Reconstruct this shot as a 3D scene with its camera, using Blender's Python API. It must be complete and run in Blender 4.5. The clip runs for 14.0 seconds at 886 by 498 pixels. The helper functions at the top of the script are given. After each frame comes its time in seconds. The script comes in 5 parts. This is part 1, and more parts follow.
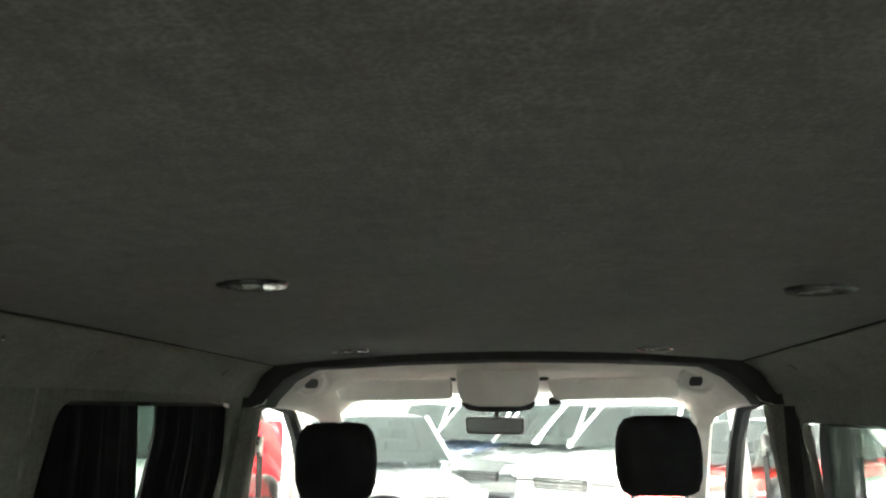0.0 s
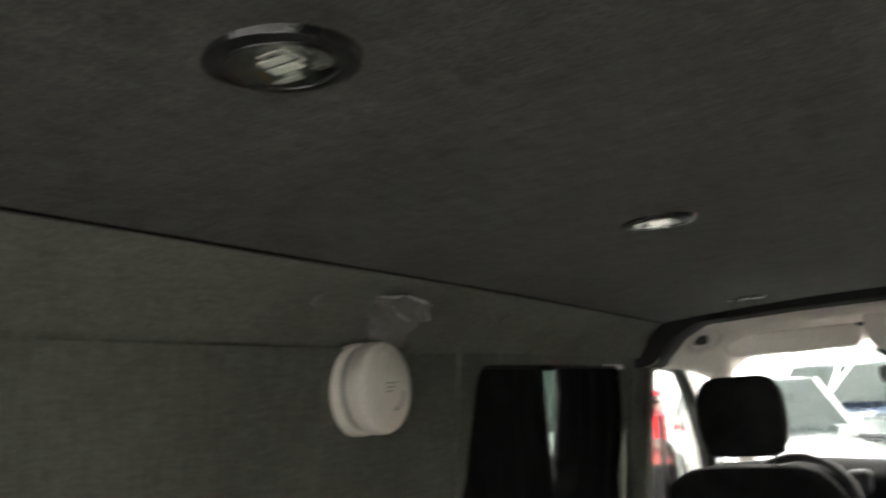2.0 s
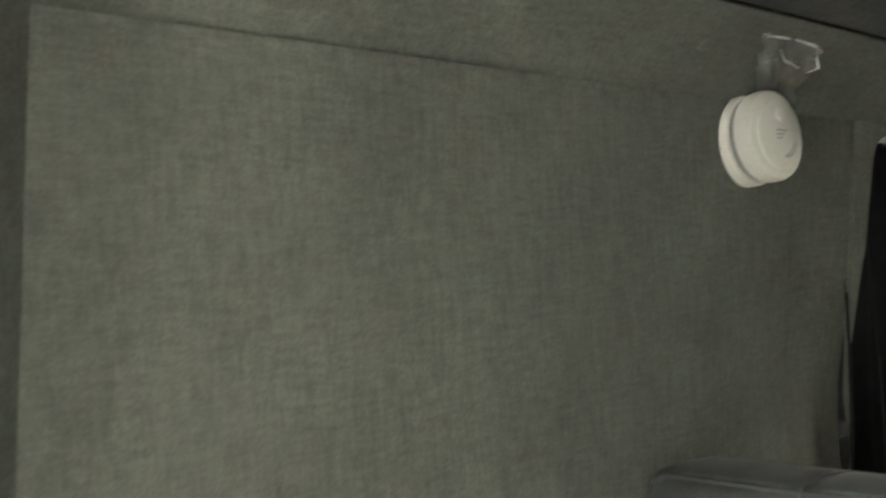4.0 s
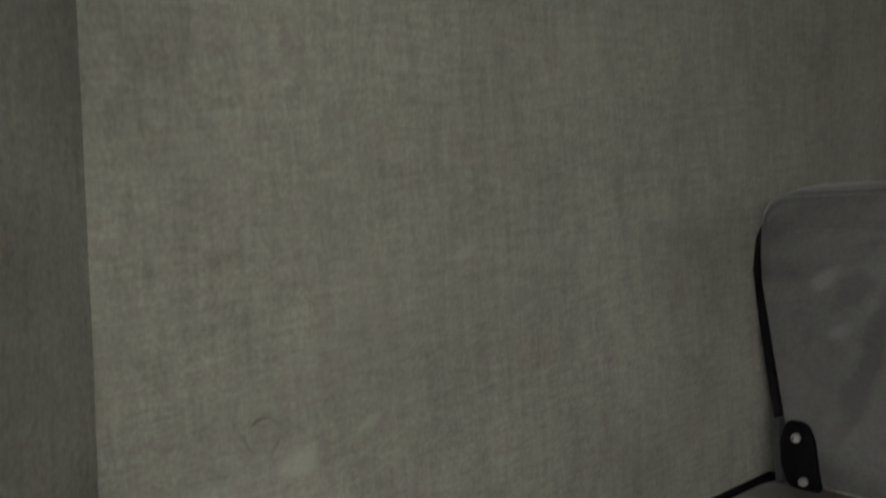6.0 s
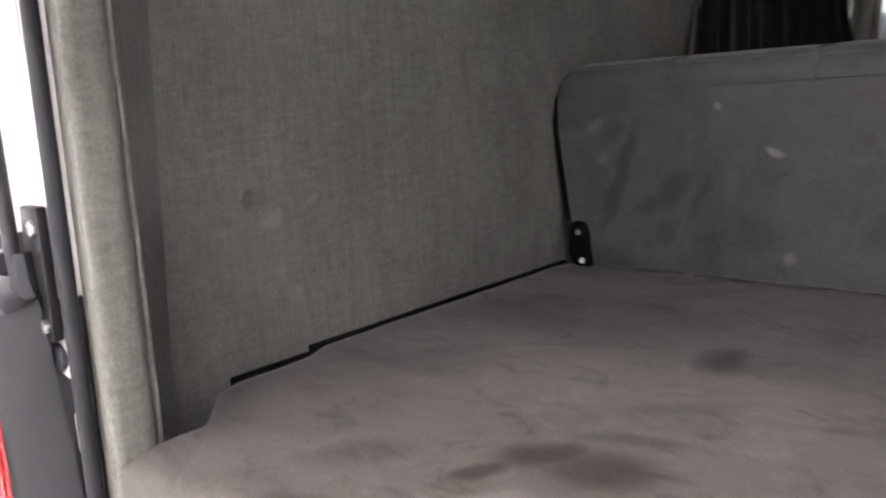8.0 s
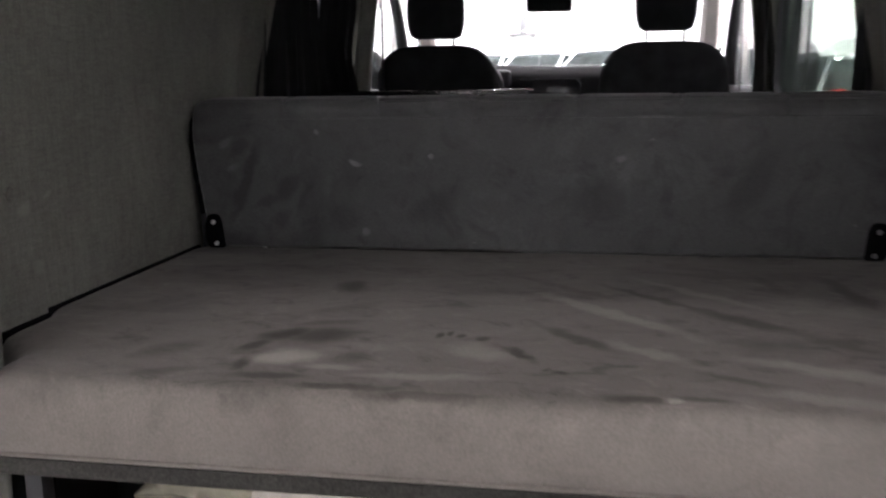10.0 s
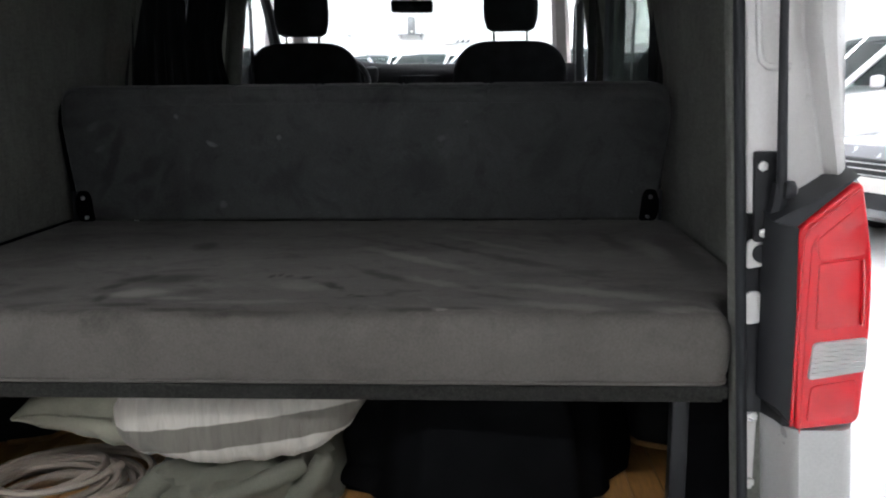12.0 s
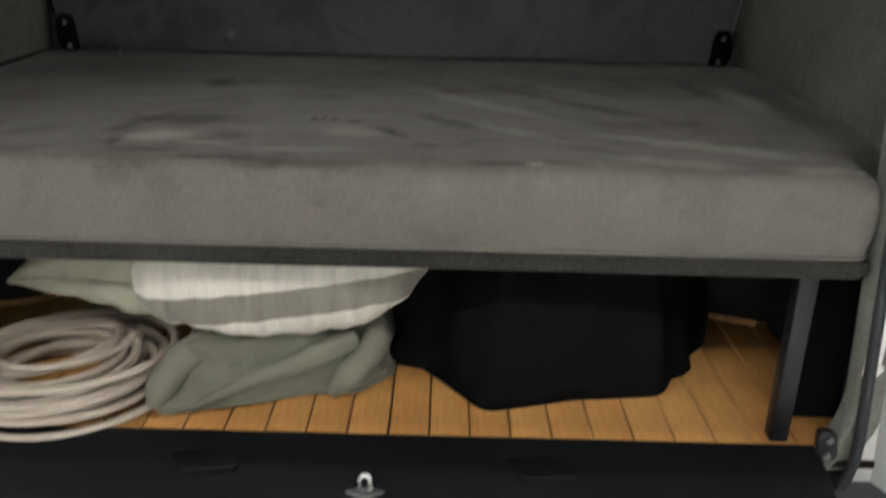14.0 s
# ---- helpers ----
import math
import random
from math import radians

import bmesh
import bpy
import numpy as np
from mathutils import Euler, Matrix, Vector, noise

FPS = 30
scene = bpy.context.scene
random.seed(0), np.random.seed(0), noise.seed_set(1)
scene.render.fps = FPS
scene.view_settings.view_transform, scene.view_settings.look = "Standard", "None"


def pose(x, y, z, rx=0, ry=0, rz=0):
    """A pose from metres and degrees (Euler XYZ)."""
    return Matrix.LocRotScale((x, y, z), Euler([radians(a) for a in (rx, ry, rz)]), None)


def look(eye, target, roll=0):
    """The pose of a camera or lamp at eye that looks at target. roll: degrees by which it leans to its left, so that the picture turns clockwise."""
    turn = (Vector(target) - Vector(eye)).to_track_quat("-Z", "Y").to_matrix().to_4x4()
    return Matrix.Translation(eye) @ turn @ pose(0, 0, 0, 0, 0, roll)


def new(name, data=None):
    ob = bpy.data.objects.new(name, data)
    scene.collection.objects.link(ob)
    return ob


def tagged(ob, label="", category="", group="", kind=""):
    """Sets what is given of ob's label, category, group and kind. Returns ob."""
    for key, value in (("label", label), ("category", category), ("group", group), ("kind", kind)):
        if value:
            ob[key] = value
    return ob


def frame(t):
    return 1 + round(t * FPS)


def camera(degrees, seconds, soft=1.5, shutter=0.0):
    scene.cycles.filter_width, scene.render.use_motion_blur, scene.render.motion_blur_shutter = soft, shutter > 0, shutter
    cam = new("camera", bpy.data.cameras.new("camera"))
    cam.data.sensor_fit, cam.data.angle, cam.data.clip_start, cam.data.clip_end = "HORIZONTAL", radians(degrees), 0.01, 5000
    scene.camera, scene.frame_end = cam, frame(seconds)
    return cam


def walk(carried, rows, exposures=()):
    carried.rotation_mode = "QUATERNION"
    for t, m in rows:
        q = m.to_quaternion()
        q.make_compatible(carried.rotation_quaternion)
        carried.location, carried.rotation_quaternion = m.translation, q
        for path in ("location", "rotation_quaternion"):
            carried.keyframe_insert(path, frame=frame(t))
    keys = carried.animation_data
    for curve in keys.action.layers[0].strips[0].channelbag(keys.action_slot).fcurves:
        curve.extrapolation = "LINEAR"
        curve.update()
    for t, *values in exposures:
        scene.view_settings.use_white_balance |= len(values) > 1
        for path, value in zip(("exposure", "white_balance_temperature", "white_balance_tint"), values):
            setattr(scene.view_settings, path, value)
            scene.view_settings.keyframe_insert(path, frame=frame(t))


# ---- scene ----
cam = camera(55.1, 14.0, soft=2.0, shutter=0.5)
PATH = [
    (0, (0.085, 0.175, 1.734), (-0.12, 2.129, 2.107), -0.3),
    (0.5, (0.093, 0.187, 1.742), (-0.104, 2.131, 2.169), -1.6),
    (1, (0.078, 0.211, 1.731), (-0.215, 2.141, 2.165), -3.4),
    (1.5, (0.075, 0.186, 1.692), (-0.605, 2.023, 2.095), -4.4),
    (2, (0.004, 0.184, 1.692), (-0.966, 1.898, 2.042), -4.0),
    (2.5, (-0.028, 0.153, 1.675), (-1.264, 1.694, 1.992), -5.4),
    (3, (-0.034, 0.136, 1.641), (-1.399, 1.565, 1.945), -5.3),
    (3.5, (-0.038, 0.116, 1.589), (-1.521, 1.444, 1.785), -4.7),
    (4, (0.006, 0.101, 1.489), (-1.609, 1.270, 1.647), -4.5),
    (4.2, (0.024, 0.088, 1.483), (-1.631, 1.203, 1.610), -4.1),
    (6.3, (-0.213, 0.068, 1.291), (-1.815, 1.247, 1.086), -5.3),
    (6.5, (-0.224, 0.053, 1.276), (-1.784, 1.279, 1.029), -5.8),
    (6.7, (-0.216, 0.01, 1.273), (-1.683, 1.327, 0.937), -4.3),
    (7, (-0.139, -0.032, 1.264), (-1.62, 1.262, 0.9), -4.5),
    (7.2, (-0.008, -0.051, 1.257), (-1.532, 1.195, 0.902), -4.7),
    (9.3, (0.156, -0.679, 1.31), (-0.486, 1.175, 0.924), -0.8),
    (9.5, (0.139, -0.716, 1.314), (-0.382, 1.179, 0.94), -0.1),
    (10, (0.122, -0.874, 1.312), (-0.203, 1.061, 0.926), -0.7),
    (10.5, (0.146, -1.002, 1.302), (-0.021, 0.948, 0.895), -0.3),
    (11, (0.219, -1.104, 1.301), (0.102, 0.85, 0.894), -0.3),
    (11.5, (0.263, -1.16, 1.296), (0.17, 0.8, 0.911), -0.3),
    (12, (0.29, -1.163, 1.287), (0.204, 0.797, 0.9), -0.5),
    (12.5, (0.303, -1.151, 1.278), (0.233, 0.8, 0.848), -1.0),
    (13, (0.291, -1.106, 1.278), (0.228, 0.832, 0.789), -1.4),
    (13.5, (0.22, -1.008, 1.267), (0.164, 0.916, 0.722), 0.0),
    (14, (0.115, -0.949, 1.228), (0.117, 0.917, 0.508), 1.5),
]
EXPOSURES = [(0, 0.52, 6800, 0), (1, 0.56, 6700, 4), (2, 0.45, 6900, 7), (2.5, 1.02, 7100, 12), (3, 1.45, 7250, -5), (3.5, 1.5, 7100, -1), (4, 1.46, 6900, 2), (6.5, 1.35, 6800, 15), (7.2, 1.42, 6600, 20),
             (9.3, 0.16, 6400, 26), (9.5, 0.08, 6400, 26), (10, -0.17, 6400, 22), (10.5, -0.28, 6300, 18), (11, -0.50, 6000, 13), (11.5, -0.95, 6000, 12), (12, -1.13, 6000, 12), (12.5, -1.20, 6100, 12), (13, -1.38, 6300, 9), (13.5, -1.55, 6700, 5), (14, -0.38, 6450, 9)]
walk(cam, [(t, look(e, g, r)) for t, e, g, r in PATH], EXPOSURES)

# ---- world and light: a closed, lit car showroom ----
world = bpy.data.worlds.new("world")
scene.world = world
world.use_nodes = True
world.node_tree.nodes["Background"].inputs[0].default_value = (0.6, 0.65, 0.7, 1)
world.node_tree.nodes["Background"].inputs[1].default_value = 0.05

STRIP_LIGHT = 110.0


# ---- materials ----
def nodes_of(name):
    m = bpy.data.materials.new(name)
    m.use_nodes = True
    nt = m.node_tree
    return m, nt, nt.nodes["Principled BSDF"]


def ramp(nt, fac, stops):
    r = nt.nodes.new("ShaderNodeValToRGB")
    els = r.color_ramp.elements
    els[0].position, els[0].color = stops[0][0], (*stops[0][1], 1)
    els[1].position, els[1].color = stops[-1][0], (*stops[-1][1], 1)
    for p, c in stops[1:-1]:
        e = els.new(p)
        e.color = (*c, 1)
    nt.links.new(fac, r.inputs[0])
    return r.outputs[0]


def noise_tex(nt, scale, detail=4, stretch=(1, 1, 1), rough=0.55, distort=0.0):
    tc = nt.nodes.new("ShaderNodeTexCoord")
    mp = nt.nodes.new("ShaderNodeMapping")
    mp.inputs["Scale"].default_value = stretch
    n = nt.nodes.new("ShaderNodeTexNoise")
    n.inputs["Scale"].default_value, n.inputs["Detail"].default_value = scale, detail
    n.inputs["Roughness"].default_value, n.inputs["Distortion"].default_value = rough, distort
    nt.links.new(tc.outputs["Object"], mp.inputs["Vector"])
    nt.links.new(mp.outputs["Vector"], n.inputs["Vector"])
    return n.outputs["Fac"]


def mixcol(nt, fac, a, b, how="MIX"):
    m = nt.nodes.new("ShaderNodeMix")
    m.data_type, m.blend_type = "RGBA", how
    for sock, v in ((m.inputs[0], fac), (m.inputs[6], a), (m.inputs[7], b)):
        if isinstance(v, (int, float)):
            sock.default_value = v
        elif isinstance(v, tuple):
            sock.default_value = (*v, 1)
        else:
            nt.links.new(v, sock)
    return m.outputs[2]


def bump(nt, bsdf, height, strength, dist=0.002):
    b = nt.nodes.new("ShaderNodeBump")
    b.inputs["Strength"].default_value, b.inputs["Distance"].default_value = strength, dist
    nt.links.new(height, b.inputs["Height"])
    nt.links.new(b.outputs[0], bsdf.inputs["Normal"])


def plain(name, col, rough=0.5, metal=0.0, vary=0.12, scale=9.0, fine=160.0, bumpy=0.15, coat=0.0, spec=0.5):
    """A surface with broad stains and fine grain round one base colour."""
    m, nt, b = nodes_of(name)
    lo, hi = tuple(c * (1 - vary) for c in col), tuple(min(1, c * (1 + vary)) for c in col)
    broad = ramp(nt, noise_tex(nt, scale), [(0.3, lo), (0.7, hi)])
    grain = noise_tex(nt, fine, 3)
    c = mixcol(nt, 0.18, broad, ramp(nt, grain, [(0.3, (0.35,) * 3), (0.7, (0.65,) * 3)]), "OVERLAY")
    nt.links.new(c, b.inputs["Base Color"])
    b.inputs["Metallic"].default_value = metal
    b.inputs["Coat Weight"].default_value = coat
    b.inputs["Specular IOR Level"].default_value = spec
    rr = nt.nodes.new("ShaderNodeMapRange")
    rr.inputs[3].default_value, rr.inputs[4].default_value = max(0.02, rough - 0.07), min(1, rough + 0.07)
    nt.links.new(noise_tex(nt, scale * 4), rr.inputs[0])
    nt.links.new(rr.outputs[0], b.inputs["Roughness"])
    if bumpy:
        bump(nt, b, grain, bumpy, 0.0008)
    return m


def felt(name, col, along=(1, 1, 1), across=(1, 1, 1), scale=140, contrast=0.45, sheen=0.06, mottle=0.17, spots=()):
    """Short-pile lining cloth with a streaky weave."""
    m, nt, b = nodes_of(name)
    w1 = noise_tex(nt, scale, 4, along, 0.75)
    w2 = noise_tex(nt, scale * 1.25, 4, across, 0.7)
    weave = mixcol(nt, 0.5, w1, w2)
    broad = ramp(nt, noise_tex(nt, 5, 5), [(0.3, tuple(c * 0.84 for c in col)), (0.72, tuple(c * 1.13 for c in col))])
    c = mixcol(nt, contrast, broad, ramp(nt, weave, [(0.36, (0.30,) * 3), (0.5, (0.5,) * 3), (0.66, (0.72,) * 3)]), "OVERLAY")
    flecks = ramp(nt, noise_tex(nt, 270, 3, (1, 1, 1), 0.6), [(0.36, (0.18,) * 3), (0.5, (0.5,) * 3), (0.64, (0.82,) * 3)])
    c = mixcol(nt, mottle, c, flecks, "OVERLAY")
    if spots:
        c = mixcol(nt, blots(nt, spots, False, 0.008, True), c, tuple(min(1, v * 1.7) for v in col))
    nt.links.new(c, b.inputs["Base Color"])
    b.inputs["Roughness"].default_value = 0.95
    b.inputs["Specular IOR Level"].default_value = 0.04
    b.inputs["Sheen Weight"].default_value = sheen
    bump(nt, b, weave, 0.35, 0.001)
    return m


SMEARS = [  # dark smears on the mattress: x, y, half length, half width, degrees, strength
    (-0.290, 0.590, 0.030, 0.055, 20, 1.0), (-0.262, 0.355, 0.060, 0.016, 15, 0.55), (-0.255, 0.450, 0.070, 0.020, 40, 0.35), (0.120, 0.316, 0.085, 0.018, -47, 0.75),
    (0.035, 0.238, 0.046, 0.013, -50, 1.0), (0.100, 0.166, 0.016, 0.010, 0, 0.9), (0.078, 0.175, 0.010, 0.008, 0, 0.7), (0.250, 0.560, 0.150, 0.014, -45, 0.75),
    (0.370, 0.440, 0.110, 0.026, -42, 0.8), (0.480, 0.335, 0.060, 0.022, -40, 0.6), (0.575, 0.640, 0.022, 0.130, 8, 0.65), (0.455, 0.690, 0.016, 0.100, 10, 0.4),
    (0.690, 0.500, 0.045, 0.230, 0, 0.75), (0.260, 0.230, 0.040, 0.014, -20, 0.7), (0.320, 0.170, 0.060, 0.012, -25, 0.6), (0.080, 0.640, 0.150, 0.012, -40, 0.35)]
FOOT_MARKS = [  # two foot prints and the rubs along the front edge
    (-0.325, 0.165, 0.014, 0.040, -5, 0.9), (-0.338, 0.235, 0.016, 0.038, -25, 0.9), (-0.312, 0.290, 0.050, 0.030, 40, 1.0), (-0.255, 0.292, 0.060, 0.044, 20, 0.85),
    (-0.275, 0.112, 0.060, 0.014, 0, 0.8), (-0.165, 0.086, 0.070, 0.010, 3, 0.55), (-0.180, 0.200, 0.030, 0.030, 20, 0.5), (-0.084, 0.310, 0.008, 0.016, -20, 0.9),
    (-0.067, 0.322, 0.007, 0.014, -20, 0.85), (-0.051, 0.310, 0.008, 0.014, -25, 0.8), (-0.018, 0.300, 0.012, 0.016, -30, 0.85), (-0.060, 0.075, 0.090, 0.008, 2, 0.5),
    (0.190, 0.090, 0.050, 0.012, 0, 0.65), (0.265, 0.096, 0.040, 0.009, -5, 0.6), (-0.455, 0.200, 0.060, 0.030, 45, 0.45), (-0.420, 0.110, 0.050, 0.016, 20, 0.45)]
PALE = [(-0.275, 0.186, 0.056, 0.036, 8, 1.0), (-0.205, 0.155, 0.050, 0.014, 0, 0.5), (-0.020, 0.240, 0.055, 0.036, -30, 0.5), (0.170, 0.460, 0.200, 0.020, -45, 0.5), (0.228, 0.092, 0.013, 0.006, 0, 0.9), (0.310, 0.620, 0.160, 0.016, -45, 0.4),
        (0.470, 0.200, 0.160, 0.028, -22, 0.6), (0.640, 0.560, 0.030, 0.130, 5, 0.5), (-0.080, 0.130, 0.100, 0.016, 5, 0.5), (0.220, 0.260, 0.090, 0.016, -40, 0.45), (0.420, 0.110, 0.090, 0.022, -10, 0.5), (0.600, 0.095, 0.060, 0.014, 0, 0.6)]

BACK_SMEARS = [(-0.628, 1.100, 0.095, 0.016, 68, 0.9), (-0.640, 1.170, 0.030, 0.014, 30, 0.6), (-0.535, 1.085, 0.035, 0.022, 40, 0.85), (-0.565, 1.060, 0.045, 0.010, 20, 0.6), (-0.490, 1.060, 0.040, 0.009, 65, 0.6), (-0.545, 1.015, 0.030, 0.018, 60, 0.6),
               (-0.40, 1.02, 0.04, 0.03, 0, 0.5), (-0.20, 1.05, 0.07, 0.03, 30, 0.5), (0.15, 1.06, 0.06, 0.05, 0, 0.5), (0.46, 1.10, 0.09, 0.03, 60, 0.5)]
BACK_PALE = [(-0.373, 1.138, 0.014, 0.006, -20, 0.9), (-0.206, 1.154, 0.006, 0.006, 0, 0.8), (-0.46, 1.205, 0.006, 0.006, 0, 0.7), (-0.352, 0.989, 0.010, 0.010, 0, 0.5), (0.195, 1.150, 0.012, 0.008, 10, 0.5), (-0.672, 1.185, 0.020, 0.010, 30, 0.3), (-0.655, 1.13, 0.018, 0.008, 20, 0.25)]
WALL_SPOTS = [(0.345, 1.118, 0.020, 0.014, 20, 0.5), (0.41, 1.135, 0.013, 0.005, 30, 0.35), (0.37, 1.02, 0.016, 0.014, 0, 0.3), (0.52, 1.26, 0.013, 0.007, 40, 0.25), (0.9, 1.56, 0.05, 0.008, 5, 0.2), (0.63, 1.62, 0.010, 0.010, 0, 0.3)]


def blots(nt, rows, upright, wobble=0.032, side=False):
    """One mask of soft elliptical marks, in metres on x and y, on x and z of an upright face, or on y and z of a side wall."""
    tc = nt.nodes.new("ShaderNodeTexCoord")
    n = nt.nodes.new("ShaderNodeTexNoise")
    n.inputs["Scale"].default_value, n.inputs["Detail"].default_value = 24, 6
    nt.links.new(tc.outputs["Object"], n.inputs["Vector"])
    sub = nt.nodes.new("ShaderNodeVectorMath")
    sub.operation = "MULTIPLY_ADD"
    flat = (0, 1, 1) if side else (1, 0, 1) if upright else (1, 1, 0)
    sub.inputs[1].default_value, sub.inputs[2].default_value = [2 * wobble * f for f in flat], [-wobble * f for f in flat]
    nt.links.new(n.outputs["Color"], sub.inputs[0])
    add = nt.nodes.new("ShaderNodeVectorMath")
    nt.links.new(tc.outputs["Object"], add.inputs[0])
    nt.links.new(sub.outputs[0], add.inputs[1])
    total = None
    for x, y, a, b, deg, k in rows:
        mp = nt.nodes.new("ShaderNodeMapping")
        mp.vector_type = "TEXTURE"
        if side:
            mp.inputs["Location"].default_value = (-0.776, x, y)
            mp.inputs["Rotation"].default_value = (radians(deg), 0, 0)
            mp.inputs["Scale"].default_value = (0.05, a, b)
        elif upright:
            mp.inputs["Location"].default_value = (x, 0.93, y)
            mp.inputs["Rotation"].default_value = (0, radians(-deg), 0)
            mp.inputs["Scale"].default_value = (a, 0.05, b)
        else:
            mp.inputs["Location"].default_value = (x, y, 0.94)
            mp.inputs["Rotation"].default_value = (0, 0, radians(deg))
            mp.inputs["Scale"].default_value = (a, b, 0.016)
        nt.links.new(add.outputs[0], mp.inputs["Vector"])
        ln = nt.nodes.new("ShaderNodeVectorMath")
        ln.operation = "LENGTH"
        nt.links.new(mp.outputs[0], ln.inputs[0])
        mr = nt.nodes.new("ShaderNodeMapRange")
        mr.interpolation_type = "SMOOTHSTEP"
        for i, v in enumerate((1.3, 0.45, 0.0, k)):
            mr.inputs[i + 1].default_value = v
        nt.links.new(ln.outputs["Value"], mr.inputs[0])
        if total is None:
            total = mr.outputs[0]
        else:
            mx = nt.nodes.new("ShaderNodeMath")
            mx.operation = "MAXIMUM"
            nt.links.new(total, mx.inputs[0])
            nt.links.new(mr.outputs[0], mx.inputs[1])
            total = mx.outputs[0]
    return total


def velvet(name, col, dark_marks, pale_marks, upright=False):
    """Worn velour: brushed nap in darker and lighter smears, water marks, dust."""
    m, nt, b = nodes_of(name)
    dark, light = tuple(c * 0.58 for c in col), tuple(c * 1.32 for c in col)
    c = ramp(nt, noise_tex(nt, 3.2, 6, (0.8, 1.5, 1.0), 0.6, 0.7), [(0.30, dark), (0.45, col), (0.58, col), (0.74, light)])
    fine = ramp(nt, noise_tex(nt, 15, 5, (1, 1.4, 1), 0.6, 0.8), [(0.30, (0.38,) * 3), (0.46, (0.5,) * 3), (0.6, (0.5,) * 3), (0.74, (0.58,) * 3)])
    c = mixcol(nt, 0.8, c, fine, "OVERLAY")
    streak = ramp(nt, noise_tex(nt, 7, 5, (1.0, 3.2, 1.0) if upright else (1.6, 2.6, 1.0), 0.65, 1.6), [(0.32, (0.33,) * 3), (0.45, (0.5,) * 3), (0.56, (0.5,) * 3), (0.70, (0.63,) * 3)])
    if upright:
        c = mixcol(nt, 0.6, c, streak, "OVERLAY")
    else:  # the nap is brushed on the lying face; the boxed sides stay plain
        tc = nt.nodes.new("ShaderNodeTexCoord")
        sep = nt.nodes.new("ShaderNodeSeparateXYZ")
        nt.links.new(tc.outputs["Object"], sep.inputs[0])
        worn = ramp(nt, sep.outputs["Z"], [(0.905, (0.25,) * 3), (0.942, (1,) * 3)])
        side = mixcol(nt, 0.35, col, c)
        c = mixcol(nt, worn, side, mixcol(nt, 1.0, c, streak, "OVERLAY"))
    c = mixcol(nt, blots(nt, dark_marks, upright, 0.022), c, tuple(v * (0.60 if upright else k) for v, k in zip(col, (0.30, 0.28, 0.26))))
    if not upright:
        c = mixcol(nt, blots(nt, FOOT_MARKS, upright, 0.010), c, tuple(v * k for v, k in zip(col, (0.30, 0.28, 0.26))))
    c = mixcol(nt, blots(nt, pale_marks, upright, 0.01 if upright else 0.02), c, tuple(v * (2.4 if upright else 2.1) for v in col))
    dust = ramp(nt, noise_tex(nt, 22, 2, (1, 1, 1.6), 0.5), [(0.755, (0, 0, 0)), (0.80, (0.2, 0.2, 0.2))])
    c = mixcol(nt, dust, c, (0.30, 0.29, 0.28))
    grain = noise_tex(nt, 260, 3)
    c = mixcol(nt, 0.3, c, ramp(nt, grain, [(0.3, (0.3,) * 3), (0.7, (0.7,) * 3)]), "OVERLAY")
    nt.links.new(c, b.inputs["Base Color"])
    b.inputs["Roughness"].default_value = 0.9
    b.inputs["Specular IOR Level"].default_value = 0.05
    b.inputs["Sheen Weight"].default_value = 0.15 if upright else 0.09
    b.inputs["Sheen Roughness"].default_value = 0.4
    bump(nt, b, grain, 0.3, 0.001)
    return m


def planked(name):
    m, nt, b = nodes_of(name)
    oi = nt.nodes.new("ShaderNodeObjectInfo")
    grain = noise_tex(nt, 30, 6, (6, 0.5, 6), 0.6, 0.4)
    tone = ramp(nt, oi.outputs["Random"], [(0.0, (0.46, 0.225, 0.068)), (1.0, (0.54, 0.285, 0.095))])
    c = mixcol(nt, 0.5, tone, ramp(nt, grain, [(0.3, (0.33,) * 3), (0.7, (0.64,) * 3)]), "OVERLAY")
    dirt = ramp(nt, noise_tex(nt, 11, 5), [(0.36, (0.3, 0.26, 0.22)), (0.55, (1, 1, 1))])
    c = mixcol(nt, 0.35, c, dirt, "MULTIPLY")
    nt.links.new(c, b.inputs["Base Color"])
    b.inputs["Roughness"].default_value = 0.42
    bump(nt, b, grain, 0.12, 0.001)
    return m


